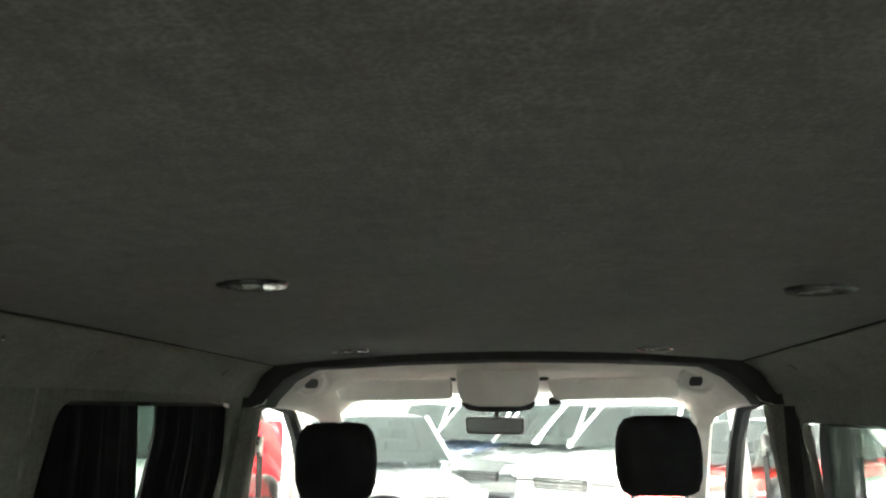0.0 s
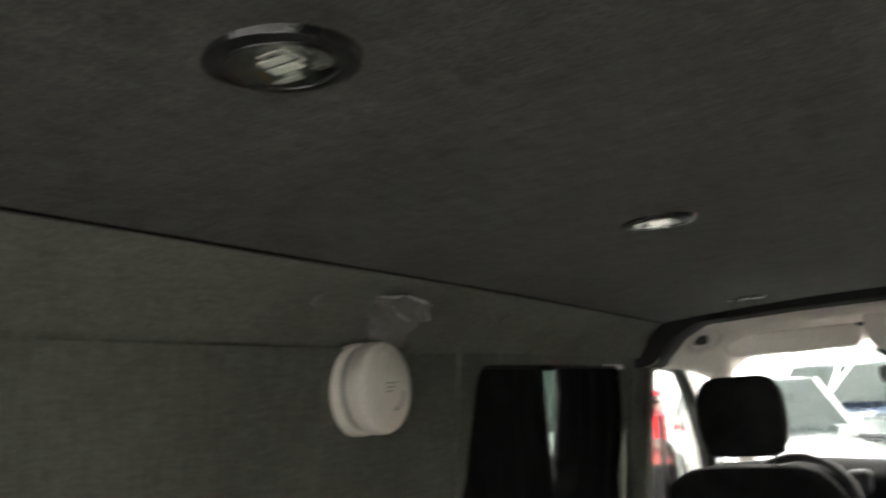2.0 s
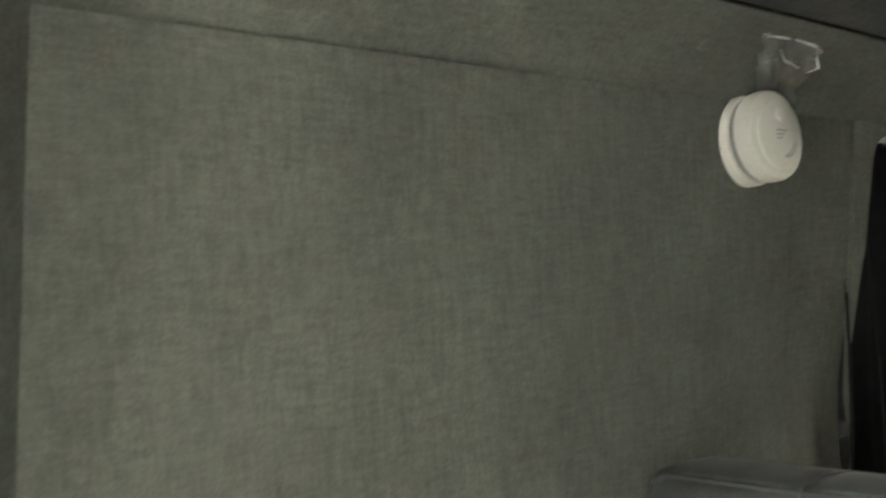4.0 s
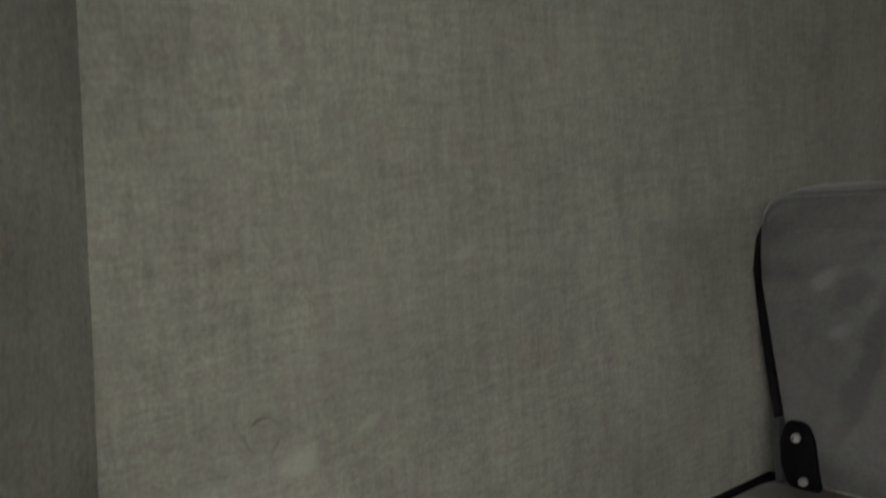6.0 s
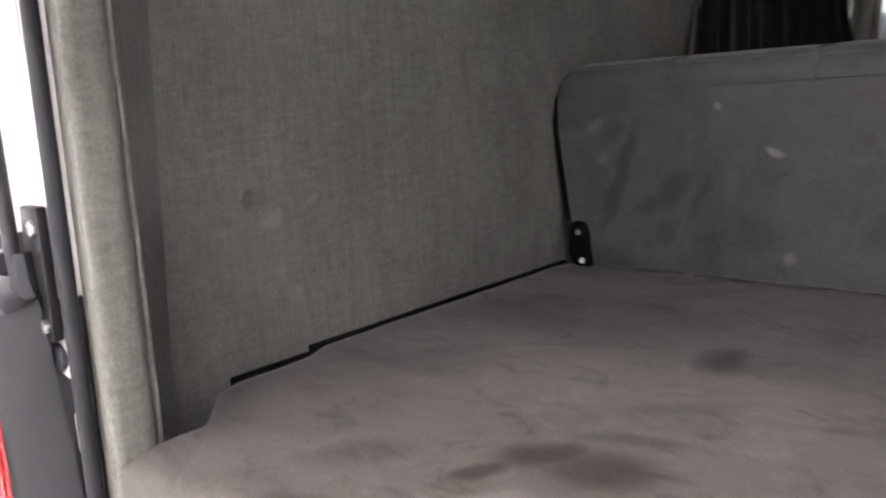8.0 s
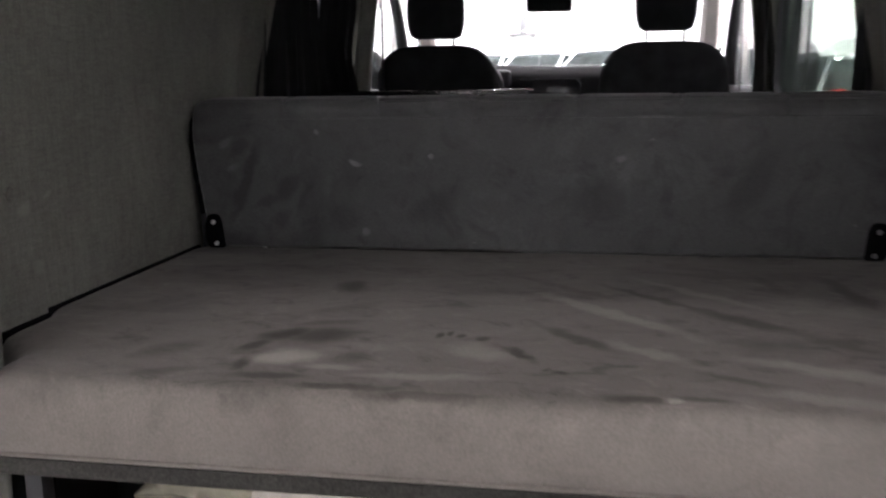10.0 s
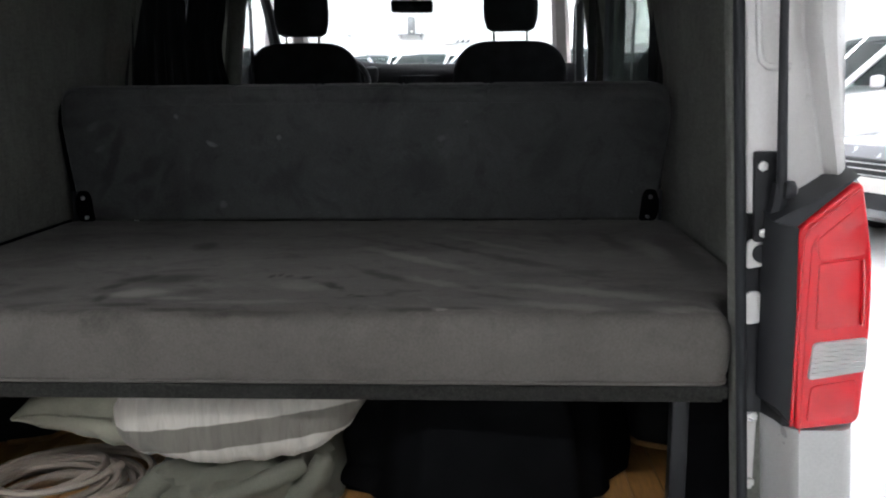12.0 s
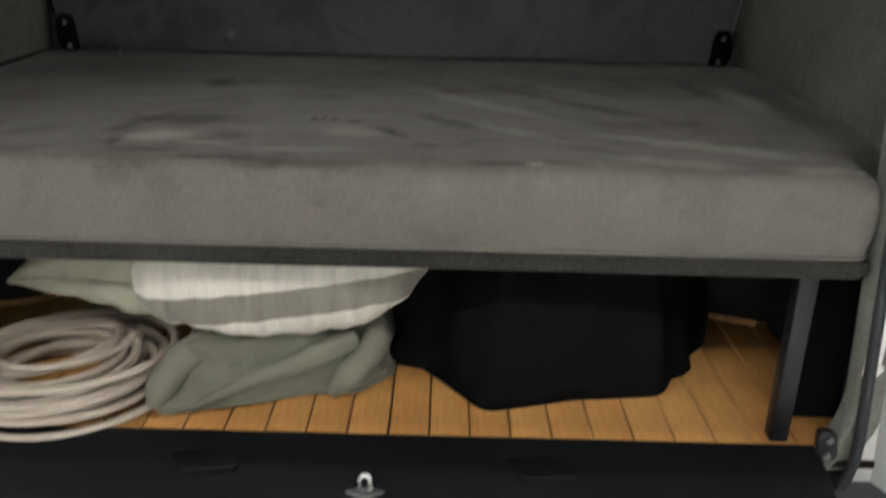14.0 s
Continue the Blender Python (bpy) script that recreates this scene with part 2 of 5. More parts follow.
def glass(name, tint=(1, 1, 1), body=0.0):
    """Thin pane: clear or tinted, with a glossy coat."""
    m, nt, b = nodes_of(name)
    tr = nt.nodes.new("ShaderNodeBsdfTransparent")
    tr.inputs[0].default_value = (*tint, 1)
    gl = nt.nodes.new("ShaderNodeBsdfGlossy")
    gl.inputs["Roughness"].default_value = 0.02
    lw = nt.nodes.new("ShaderNodeLayerWeight")
    lw.inputs["Blend"].default_value = 0.5
    pw = nt.nodes.new("ShaderNodeMath")
    pw.operation = "POWER"
    pw.inputs[1].default_value = 4.0
    nt.links.new(lw.outputs["Facing"], pw.inputs[0])
    fr = nt.nodes.new("ShaderNodeMath")
    fr.operation = "MULTIPLY_ADD"
    fr.inputs[1].default_value, fr.inputs[2].default_value = 0.5, 0.03
    nt.links.new(pw.outputs[0], fr.inputs[0])
    mx = nt.nodes.new("ShaderNodeMixShader")
    nt.links.new(fr.outputs[0], mx.inputs[0])
    nt.links.new(tr.outputs[0], mx.inputs[1])
    nt.links.new(gl.outputs[0], mx.inputs[2])
    out = nt.nodes["Material Output"]
    if body:
        df = nt.nodes.new("ShaderNodeBsdfDiffuse")
        df.inputs[0].default_value = (*tint, 1)
        m2 = nt.nodes.new("ShaderNodeMixShader")
        m2.inputs[0].default_value = body
        nt.links.new(mx.outputs[0], m2.inputs[1])
        nt.links.new(df.outputs[0], m2.inputs[2])
        nt.links.new(m2.outputs[0], out.inputs[0])
    else:
        nt.links.new(mx.outputs[0], out.inputs[0])
    return m


def lens_plastic(name, col, ribs=0.0, depth=0.6):
    m, nt, b = nodes_of(name)
    c = ramp(nt, noise_tex(nt, 20, 2), [(0.3, tuple(v * 0.85 for v in col)), (0.7, col)])
    nt.links.new(c, b.inputs["Base Color"])
    b.inputs["Roughness"].default_value = 0.12
    b.inputs["Coat Weight"].default_value = 0.6
    b.inputs["Subsurface Weight"].default_value = 0.15
    b.inputs["Subsurface Radius"].default_value = (0.02, 0.004, 0.003)
    if ribs:
        wv = nt.nodes.new("ShaderNodeTexWave")
        wv.bands_direction = "Z"
        wv.inputs["Scale"].default_value = ribs
        tc = nt.nodes.new("ShaderNodeTexCoord")
        nt.links.new(tc.outputs["Object"], wv.inputs["Vector"])
        bump(nt, b, wv.outputs["Fac"], depth, 0.003)
    return m


def glow(name, col, strength):
    m, nt, b = nodes_of(name)
    b.inputs["Base Color"].default_value = (*col, 1)
    b.inputs["Emission Color"].default_value = (*col, 1)
    b.inputs["Emission Strength"].default_value = strength
    return m


def striped(name):
    """White cotton with broad grey bands across the pillow, slightly creased; crease shading is in the colour too."""
    m, nt, b = nodes_of(name)
    tc = nt.nodes.new("ShaderNodeTexCoord")
    sep = nt.nodes.new("ShaderNodeSeparateXYZ")
    nt.links.new(tc.outputs["Object"], sep.inputs[0])
    mt = nt.nodes.new("ShaderNodeMath")
    mt.operation = "MULTIPLY_ADD"
    mt.inputs[1].default_value, mt.inputs[2].default_value = 9.5, -6.22
    tl = nt.nodes.new("ShaderNodeMath")
    tl.operation = "MULTIPLY_ADD"
    tl.inputs[1].default_value = -0.125
    nt.links.new(sep.outputs["X"], tl.inputs[0])
    nt.links.new(sep.outputs["Z"], tl.inputs[2])
    nt.links.new(tl.outputs[0], mt.inputs[0])
    fr = nt.nodes.new("ShaderNodeMath")
    fr.operation = "FRACT"
    nt.links.new(mt.outputs[0], fr.inputs[0])
    c = ramp(nt, fr.outputs[0], [(0.0, (0.42, 0.395, 0.345)), (0.57, (0.42, 0.395, 0.345)), (0.59, (0.140, 0.130, 0.108)), (0.98, (0.140, 0.130, 0.108)), (1.0, (0.42, 0.395, 0.345))])
    crease = noise_tex(nt, 30, 4, (2.2, 1, 0.35), 0.6, 0.6)
    # The overlay darkens and lightens the colour as shading of the creases.
    c = mixcol(nt, 0.45, c, ramp(nt, crease, [(0.3, (0.34,) * 3), (0.7, (0.62,) * 3)]), "OVERLAY")
    nt.links.new(c, b.inputs["Base Color"])
    b.inputs["Roughness"].default_value = 0.9
    bump(nt, b, crease, 0.8, 0.006)
    return m


FELT_WALL = felt("wall_felt", (0.124, 0.126, 0.110), (1, 1, 0.16), (1, 0.22, 1), 112, 0.55, spots=WALL_SPOTS)
# Darker than the wall felt: the ceiling's weaker light is put in the colour.
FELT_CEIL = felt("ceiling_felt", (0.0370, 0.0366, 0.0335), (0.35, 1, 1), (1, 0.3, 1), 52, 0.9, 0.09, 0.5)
FELT_DARK = felt("dark_felt", (0.030, 0.030, 0.031))
VELVET = velvet("grey_velour", (0.093, 0.0860, 0.0765), SMEARS, PALE)
# Same velour as the mattress, with the backrest's shade put into the colour.
VELVET_BACK = velvet("shaded_velour", (0.0620, 0.0635, 0.0630), BACK_SMEARS, BACK_PALE, True)
RAIL_CLOTH = felt("rail_cloth", (0.0205, 0.0200, 0.0180), contrast=0.8, mottle=0.45)
WOOD = planked("pine_plank")
WOOD_GAP = plain("dark_joint", (0.018, 0.014, 0.011), 0.9, spec=0.05)
PAINT = plain("pearl_white_paint", (0.60, 0.585, 0.565), 0.30, 0.0, 0.05, 6, 300, 0.03, 0.5)
PAINT_SILVER = plain("silver_paint", (0.46, 0.46, 0.445), 0.30, 0.25, 0.05, 6, 300, 0.03, 0.5)
BLACK_PLASTIC = plain("black_plastic", (0.012, 0.0125, 0.0145), 0.45, spec=0.35)
RUBBER = plain("black_rubber", (0.018, 0.019, 0.021), 0.65, spec=0.25)
BLACK_GLOSS = plain("black_gloss_laminate", (0.014, 0.014, 0.016), 0.12)
STEEL_BLACK = plain("black_steel", (0.014, 0.0142, 0.0155), 0.38, 0.4, spec=0.3)
METAL = plain("zinc_metal", (0.62, 0.62, 0.6), 0.28, 1.0)
BEZEL = plain("black_chrome", (0.030, 0.030, 0.032), 0.22, 0.6, 0.04)
CHROME = plain("chrome", (0.8, 0.8, 0.8), 0.08, 1.0, 0.04)
SEAT_CLOTH = plain("black_seat_cloth", (0.019, 0.0195, 0.0215), 0.85, 0, 0.3, 14, 400, 0.4, spec=0.08)
CAB_TRIM = plain("light_grey_trim", (0.74, 0.70, 0.67), 0.8, 0, 0.08, 7, 220, 0.25, spec=0.25)
ARCH = plain("wheel_arch_plastic", (0.012, 0.012, 0.0135), 0.7, spec=0.12)
VOID = plain("black_gap", (0.004, 0.004, 0.0045), 0.95, 0, 0.3, 12, 200, 0.1, spec=0.02)
SILL = plain("sill_plastic", (0.0042, 0.0045, 0.005), 0.6, spec=0.08)
CAB_DARK = plain("dark_trim", (0.035, 0.036, 0.040), 0.6, spec=0.3)
DASH = plain("dash_plastic", (0.009, 0.0092, 0.0105), 0.75, spec=0.06)
CURTAIN = plain("black_curtain_cloth", (0.0075, 0.0074, 0.0088), 0.75, 0, 0.3, 20, 500, 0.3, spec=0.08)
WHITE_PLASTIC = plain("white_plastic", (0.72, 0.68, 0.64), 0.4, 0, 0.06)
BOLT = plain("dull_bolt_zinc", (0.10, 0.10, 0.10), 0.45, 0.6)
GREY_MARK = plain("grey_print", (0.3, 0.29, 0.28), 0.5)
RED_LENS = lens_plastic("red_lens", (0.70, 0.011, 0.020))
RED_LENS_PALE = lens_plastic("pale_red_lens", (0.70, 0.026, 0.034), 45, 0.03)
RED_LENS_DEEP = lens_plastic("deep_red_lens", (0.62, 0.010, 0.018))
CLEAR_LENS = lens_plastic("clear_lens", (0.54, 0.52, 0.50), 90, 0.45)
CLEAR = glass("clear_glass", (0.93, 0.95, 0.94))
TINT = glass("tinted_glass", (0.52, 0.58, 0.54))
CLEAR_FILM = glass("clear_film", (0.90, 0.91, 0.90), 0.10)
FILM_GLINT = plain("film_glint", (0.62, 0.63, 0.62), 0.12, 0, 0.1, 60, 300, 0.4)
HOSE = plain("cream_hose", (0.29, 0.24, 0.195), 0.45, 0, 0.1, 10)
STRIPE = striped("striped_cotton")
# The olive tone puts the shade under the bed board into the cotton.
COTTON_SHADED = plain("shaded_cotton", (0.215, 0.208, 0.160), 0.9, 0, 0.2, 10, 200, 0.4, spec=0.1)
GREY_CLOTH = plain("grey_green_cloth", (0.118, 0.117, 0.092), 0.9, 0, 0.12, 7, 260, 0.35, spec=0.1)
# The dark reflection of the van's interior is put into the mirror's colour.
MIRROR = plain("dark_mirror", (0.018, 0.019, 0.019), 0.04, 1.0, 0.02, 9, 160, 0.0)
BLACK_FLEECE = plain("black_fleece", (0.0040, 0.0041, 0.0044), 0.95, 0, 0.3, 18, 250, 0.6, spec=0.02)
ROOM_WALL = plain("white_wall_paint", (0.80, 0.81, 0.80), 0.7, 0, 0.04, 2, 60, 0.1)
ROOM_FLOOR = plain("polished_pale_floor", (0.62, 0.615, 0.60), 0.22, 0, 0.1, 1.3, 40, 0.03)
ROOM_CEIL = plain("pale_ceiling_paint", (0.55, 0.56, 0.56), 0.85, 0, 0.05, 2, 50, 0.1)
BEAM = plain("grey_beam_paint", (0.16, 0.165, 0.17), 0.7, 0.2)
TUBE = glow("lamp_strip", (1.0, 0.985, 0.965), STRIP_LIGHT * 0.75)
TUBE_BRIGHT = glow("bright_lamp_strip", (1.0, 0.985, 0.965), STRIP_LIGHT * 2.3)
TYRE = plain("tyre_rubber", (0.015, 0.015, 0.016), 0.8)
RIM = plain("alloy", (0.45, 0.46, 0.47), 0.3, 0.9)
CAR_PANE = glass("grey_car_glass", (0.17, 0.20, 0.20), 0.18)
HEADLAMP = plain("headlamp_glass", (0.55, 0.57, 0.6), 0.08, 0.3, 0.3, 20, 90, 0.0)
CAR_WHITE = plain("white_car_paint", (0.78, 0.78, 0.77), 0.22, 0, 0.03, 3, 200, 0.0, 0.8)
CAR_SILVER = plain("silver_car_paint", (0.42, 0.43, 0.45), 0.25, 0.5, 0.03, 3, 200, 0.0, 0.8)
CAR_BLUE = plain("navy_car_paint", (0.025, 0.04, 0.085), 0.2, 0.2, 0.05, 3, 200, 0.0, 0.8)
CAR_RED = plain("red_car_paint", (0.50, 0.03, 0.025), 0.22, 0.1, 0.05, 3, 200, 0.0, 0.8)
CAR_GREY = plain("grey_car_paint", (0.12, 0.13, 0.135), 0.22, 0.4, 0.05, 3, 200, 0.0, 0.8)


# ---- building helpers ----
def part(name, bm, material, parent=None, label="", smooth=True):
    bmesh.ops.recalc_face_normals(bm, faces=bm.faces)
    me = bpy.data.meshes.new(name)
    bm.to_mesh(me)
    bm.free()
    me.materials.append(material)
    if smooth:
        me.shade_smooth()
        me.set_sharp_from_angle(angle=radians(40))
    ob = new(name, me)
    ob.parent = parent
    if label:
        tagged(ob, label)
    return ob


def thing(name, label, category, at=(0, 0, 0), group="", kind=""):
    ob = new(name)
    ob.location = at
    ob.empty_display_size = 0.1
    return tagged(ob, label, category, group, kind)


def box(bm, c, s, r=0.0, seg=2, turn=None):
    g = bmesh.ops.create_cube(bm, size=1)["verts"]
    for v in g:
        v.co = Vector((v.co.x * s[0], v.co.y * s[1], v.co.z * s[2]))
    if r:
        edges = list({e for v in g for e in v.link_edges})
        res = bmesh.ops.bevel(bm, geom=edges, offset=min(r, min(s) * 0.49), segments=seg, affect="EDGES", profile=0.5)
        g = list({v for f in res["faces"] for v in f.verts} | {v for v in g if v.is_valid})
    m = Matrix.Translation(c) @ (turn or Matrix())
    for v in g:
        v.co = m @ v.co
    return g


def boxed(c, s, r=0.0, seg=2, turn=None):
    bm = bmesh.new()
    box(bm, c, s, r, seg, turn)
    return bm


def disc(bm, c, axis, r, depth, seg=24, bevel=0.0, r2=None):
    """A cylinder or cone round the axis through c."""
    g = bmesh.ops.create_cone(bm, cap_ends=True, segments=seg, radius1=r, radius2=r if r2 is None else r2, depth=depth)["verts"]
    if bevel:
        edges = [e for e in {e for v in g for e in v.link_edges} if len(e.link_faces) == 2 and any(len(f.verts) > 4 for f in e.link_faces)]
        res = bmesh.ops.bevel(bm, geom=edges, offset=bevel, segments=2, affect="EDGES", profile=0.5)
        g = list({v for f in res["faces"] for v in f.verts} | {v for v in g if v.is_valid})
    m = Matrix.Translation(c) @ Vector((0, 0, 1)).rotation_difference(Vector(axis)).to_matrix().to_4x4()
    for v in g:
        v.co = m @ v.co
    return g


def disced(*a, **k):
    bm = bmesh.new()
    disc(bm, *a, **k)
    return bm


def loft(rings, closed=True, caps=True, bm=None):
    """Faces between rings of equal length; each ring is a list of places."""
    bm = bm or bmesh.new()
    vs = [[bm.verts.new(p) for p in ring] for ring in rings]
    n = len(rings[0])
    for a, b in zip(vs, vs[1:]):
        for i in range(n if closed else n - 1):
            j = (i + 1) % n
            bm.faces.new((a[i], a[j], b[j], b[i]))
    if caps and closed:
        bm.faces.new(vs[0])
        bm.faces.new(vs[-1])
    return bm


def tube(path, r, seg=8, closed=False, bm=None):
    """A round tube along a polyline; r is one radius, or one for each place."""
    bm = bm or bmesh.new()
    pts = [Vector(p) for p in path]
    n = len(pts)
    up = None
    rings = []
    for i, p in enumerate(pts):
        a = pts[(i - 1) % n] if closed or i else p
        b = pts[(i + 1) % n] if closed or i < n - 1 else p
        d = (b - a).normalized()
        if up is None:
            up = d.orthogonal().normalized()
        up = (up - d * up.dot(d)).normalized()
        side = d.cross(up)
        rr = r[i] if isinstance(r, (list, tuple)) else r
        rings.append([p + rr * (math.cos(k * math.tau / seg) * up + math.sin(k * math.tau / seg) * side) for k in range(seg)])
    if closed:
        rings.append(rings[0][:])
    return loft(rings, True, not closed, bm)


def prism(outline, axis, a, b, r=0.0, seg=2, bm=None):
    """A flat outline of (u, v), drawn out along an axis from a to b. u, v are the other two axes in order."""
    bm = bm or bmesh.new()

    def at(u, v, w):
        return {"x": (w, u, v), "y": (u, w, v), "z": (u, v, w)}[axis]

    lo = [bm.verts.new(at(u, v, a)) for u, v in outline]
    hi = [bm.verts.new(at(u, v, b)) for u, v in outline]
    n = len(outline)
    faces = [bm.faces.new(lo), bm.faces.new(hi)] + [bm.faces.new((lo[i], lo[(i + 1) % n], hi[(i + 1) % n], hi[i])) for i in range(n)]
    if r:
        bmesh.ops.recalc_face_normals(bm, faces=faces)
        edges = [e for f in faces[:2] for e in f.edges]
        bmesh.ops.bevel(bm, geom=edges, offset=r, segments=seg, affect="EDGES", profile=0.5)
    return bm


def rounded(pts, r, seg=5):
    """A flat outline with its corners rounded; r is one radius, or one for each corner."""
    out = []
    n = len(pts)
    for i, p in enumerate(pts):
        p, a, b = Vector(p), Vector(pts[i - 1]), Vector(pts[(i + 1) % n])
        rr = r[i] if isinstance(r, (list, tuple)) else r
        da, db = (a - p), (b - p)
        k = min(rr, da.length * 0.45, db.length * 0.45)
        if k < 1e-5:
            out.append(tuple(p))
            continue
        pa, pb = p + da.normalized() * k, p + db.normalized() * k
        for s in range(seg + 1):
            t = s / seg
            q = pa * (1 - t) ** 2 + p * 2 * t * (1 - t) + pb * t ** 2
            out.append(tuple(q))
    return out


def sheet(nu, nv, place, thick=0.0, bm=None):
    """A grid surface from place(u, v), u and v in 0..1; with a thickness it becomes a closed slab along its normals."""
    bm = bm or bmesh.new()
    vs = [[bm.verts.new(place(i / nu, j / nv)) for j in range(nv + 1)] for i in range(nu + 1)]
    fs = [bm.faces.new((vs[i][j], vs[i + 1][j], vs[i + 1][j + 1], vs[i][j + 1])) for i in range(nu) for j in range(nv)]
    if thick:
        bmesh.ops.recalc_face_normals(bm, faces=fs)
        bmesh.ops.solidify(bm, geom=fs, thickness=thick)
    return bm


def panel_with_hole(outline_y, outline_z, hole, xin, thick, corner=0.05, lean=0.0):
    """A lining panel in the plane of y and z at x = xin(y, z), with one rounded opening through it."""
    (y0, y1), (z0, z1) = outline_y, outline_z
    seg = 6
    ring = rounded([(hole[0], hole[2]), (hole[1], hole[2]), (hole[1], hole[3]), (hole[0], hole[3])], corner, seg)
    ring = [(a - lean * (hole[3] - b) * (hole[1] - a) / (hole[1] - hole[0]), b) for a, b in ring]
    n = len(ring)
    cy, cz = (hole[0] + hole[1]) / 2, (hole[2] + hole[3]) / 2
    outer = []
    per = n // 4
    corners = [(y0, z0), (y1, z0), (y1, z1), (y0, z1)]
    for k, (a, b) in enumerate(ring):
        q = k // per
        j = k % per
        c = corners[q]
        w = j / (per - 1)
        prev_mid = {0: (c[0], b), 1: (a, c[1]), 2: (c[0], b), 3: (a, c[1])}[q]
        next_mid = {0: (a, c[1]), 1: (c[0], b), 2: (a, c[1]), 3: (c[0], b)}[q]
        if j == per // 2:
            outer.append(c)
        else:
            outer.append(prev_mid if w < 0.5 else next_mid)
    bm = bmesh.new()

    def P(y, z):
        return (xin(y, z), y, z)

    mids = 4
    rows = []
    for s in range(mids + 1):
        t = s / mids
        rows.append([P(a[0] * (1 - t) + o[0] * t, a[1] * (1 - t) + o[1] * t) for a, o in zip(ring, outer)])
    vs = [[bm.verts.new(p) for p in row] for row in rows]
    fs = []
    for a, b in zip(vs, vs[1:]):
        for i in range(n):
            j = (i + 1) % n
            fs.append(bm.faces.new((a[i], a[j], b[j], b[i])))
    bmesh.ops.recalc_face_normals(bm, faces=fs)
    bmesh.ops.solidify(bm, geom=fs, thickness=thick)
    return bm


# ---- the van's lining ----


def ceil_z(x, y):
    return 1.915 - 0.012 * max(0.0, y - 1.5) - 0.08 * x * x


def wall_x(y, z):
    """Half width of the lining at a height."""
    if y < 1.36:
        return 0.776 - 0.03 * max(0.0, z - 1.2)
    return 0.768 + 0.15 * min(0.45, max(0.0, 1.77 - z))


for sg, side in ((-1, "left"), (1, "right")):
    wall = thing("wall_" + side, "grey felt-lined side wall of the camper van", "wall", kind="structure")

    def xin(y, z, sg=sg):
        return sg * wall_x(y, z)

    def main_panel(u, v, sg=sg):
        """Flat beside the bed, easing outwards below the roof edge towards the window."""
        y, z = 0.16 + u * 1.196, 0.55 + v * 1.227
        ease = max(0.0, (y - 0.95) / 0.406) ** 2 * 0.13 * min(0.45, max(0.0, 1.77 - z)) * max(0.0, min(1.0, (z - 0.95) / 0.3))
        return (sg * (wall_x(0, z) + ease), y, z)

    part("lining_panel", sheet(18, 16, main_panel, 0.012 * -sg), FELT_WALL, wall)
    part("lining_panel", sheet(4, 16, lambda u, v: (sg * (wall_x(2, 0.55 + v * 1.227) + 0.004 + 0.026 * u * u * min(1.0, max(0.0, 0.74 - v) * 5)), 1.360 + u * 0.203, 0.55 + v * 1.227), 0.012 * -sg), FELT_WALL, wall)
    hole = (1.638, 2.55, 1.24, 1.757) if sg < 0 else (1.52, 2.50, 1.25, 1.70)
    part("window_surround", panel_with_hole((1.566, 2.605), (0.55, 1.777), hole, xin, 0.012, 0.05, 0.14 if sg < 0 else 0.0), FELT_WALL, wall)
    part("backing", boxed((sg * 0.905, 1.0, 1.0), (0.012, 0.9, 1.4)), CAB_DARK, wall)

    if sg < 0:
        # Black strips stand in for the shade in the gap between mattress and wall.
        part("bed_gap_shade", boxed((-0.7600, 0.665, 0.9205), (0.009, 0.57, 0.054), 0.002), VOID, wall, "black strip in place of the shaded bed gap")
        part("bed_gap_shade", prism(rounded([(-0.775, 0.255), (-0.747, 0.268), (-0.752, 0.315), (-0.746, 0.352), (-0.762, 0.392), (-0.775, 0.405)], 0.008, 3), "z", 0.88, 0.9390, 0.002), VOID, wall, "black strip in place of the shaded bed gap")

    # Dark panels over the lower wall; the shade there is put in their colour.
    part("lower_panel", boxed((sg * 0.722, 0.285, 0.675), (0.03, 0.33, 0.245), 0.006), ARCH, wall, "dark lower side panel, shade put in its colour")
    part("lower_panel", boxed((sg * 0.664, 0.150, 0.681), (0.084, 0.02, 0.252), 0.004), VOID, wall, "dark lower side panel, shade put in its colour")

    # slanted panel between wall and ceiling
    def cant(u, v, sg=sg):
        y = 0.10 + u * (2.60 - 0.185 * v)
        x0, x1 = 0.766, 0.643
        z0, z1 = 1.7795, ceil_z(0.64, y) - 0.005
        bow = 0.012 * math.sin(math.pi * v)
        return (sg * (x0 + (x1 - x0) * v + bow), y, z0 + (z1 - z0) * v + bow)

    part("roof_edge_panel", sheet(14, 5, cant, 0.01), FELT_WALL, wall)
    # Black tubes put the shade into the open joints between the panels.
    part("joint_shade", tube([(sg * 0.6385, 0.10 + 0.20 * k, ceil_z(0.64, 0.10 + 0.20 * k) - 0.007) for k in range(13)], 0.006, 8), VOID, wall, "black strip for the shade in the lining joint")
    part("joint_shade", tube([(sg * 0.7655, 0.22 + 0.195 * k, 1.7785) for k in range(13)], 0.0030, 6), VOID, wall, "black strip for the shade in the lining joint")
    for y in (0.37, 0.76, 1.09, 1.65, 2.31):
        c = Vector(cant((y - 0.10) / 2.50, 0.55))
        part("screw_cover", disced(c - Vector((sg * 0.008, 0, 0.008)), (-sg * 0.62, 0, -0.78), 0.0135, 0.006, 16, 0.002), FELT_WALL, wall)
    for y, z in ((0.32, 1.147), (1.59, 1.70), (2.58, 1.70)):
        part("screw_cover", disced((sg * (wall_x(y, z) - 0.0125), y, z), (1, 0, 0), 0.0135, 0.006, 16, 0.002), FELT_WALL, wall)

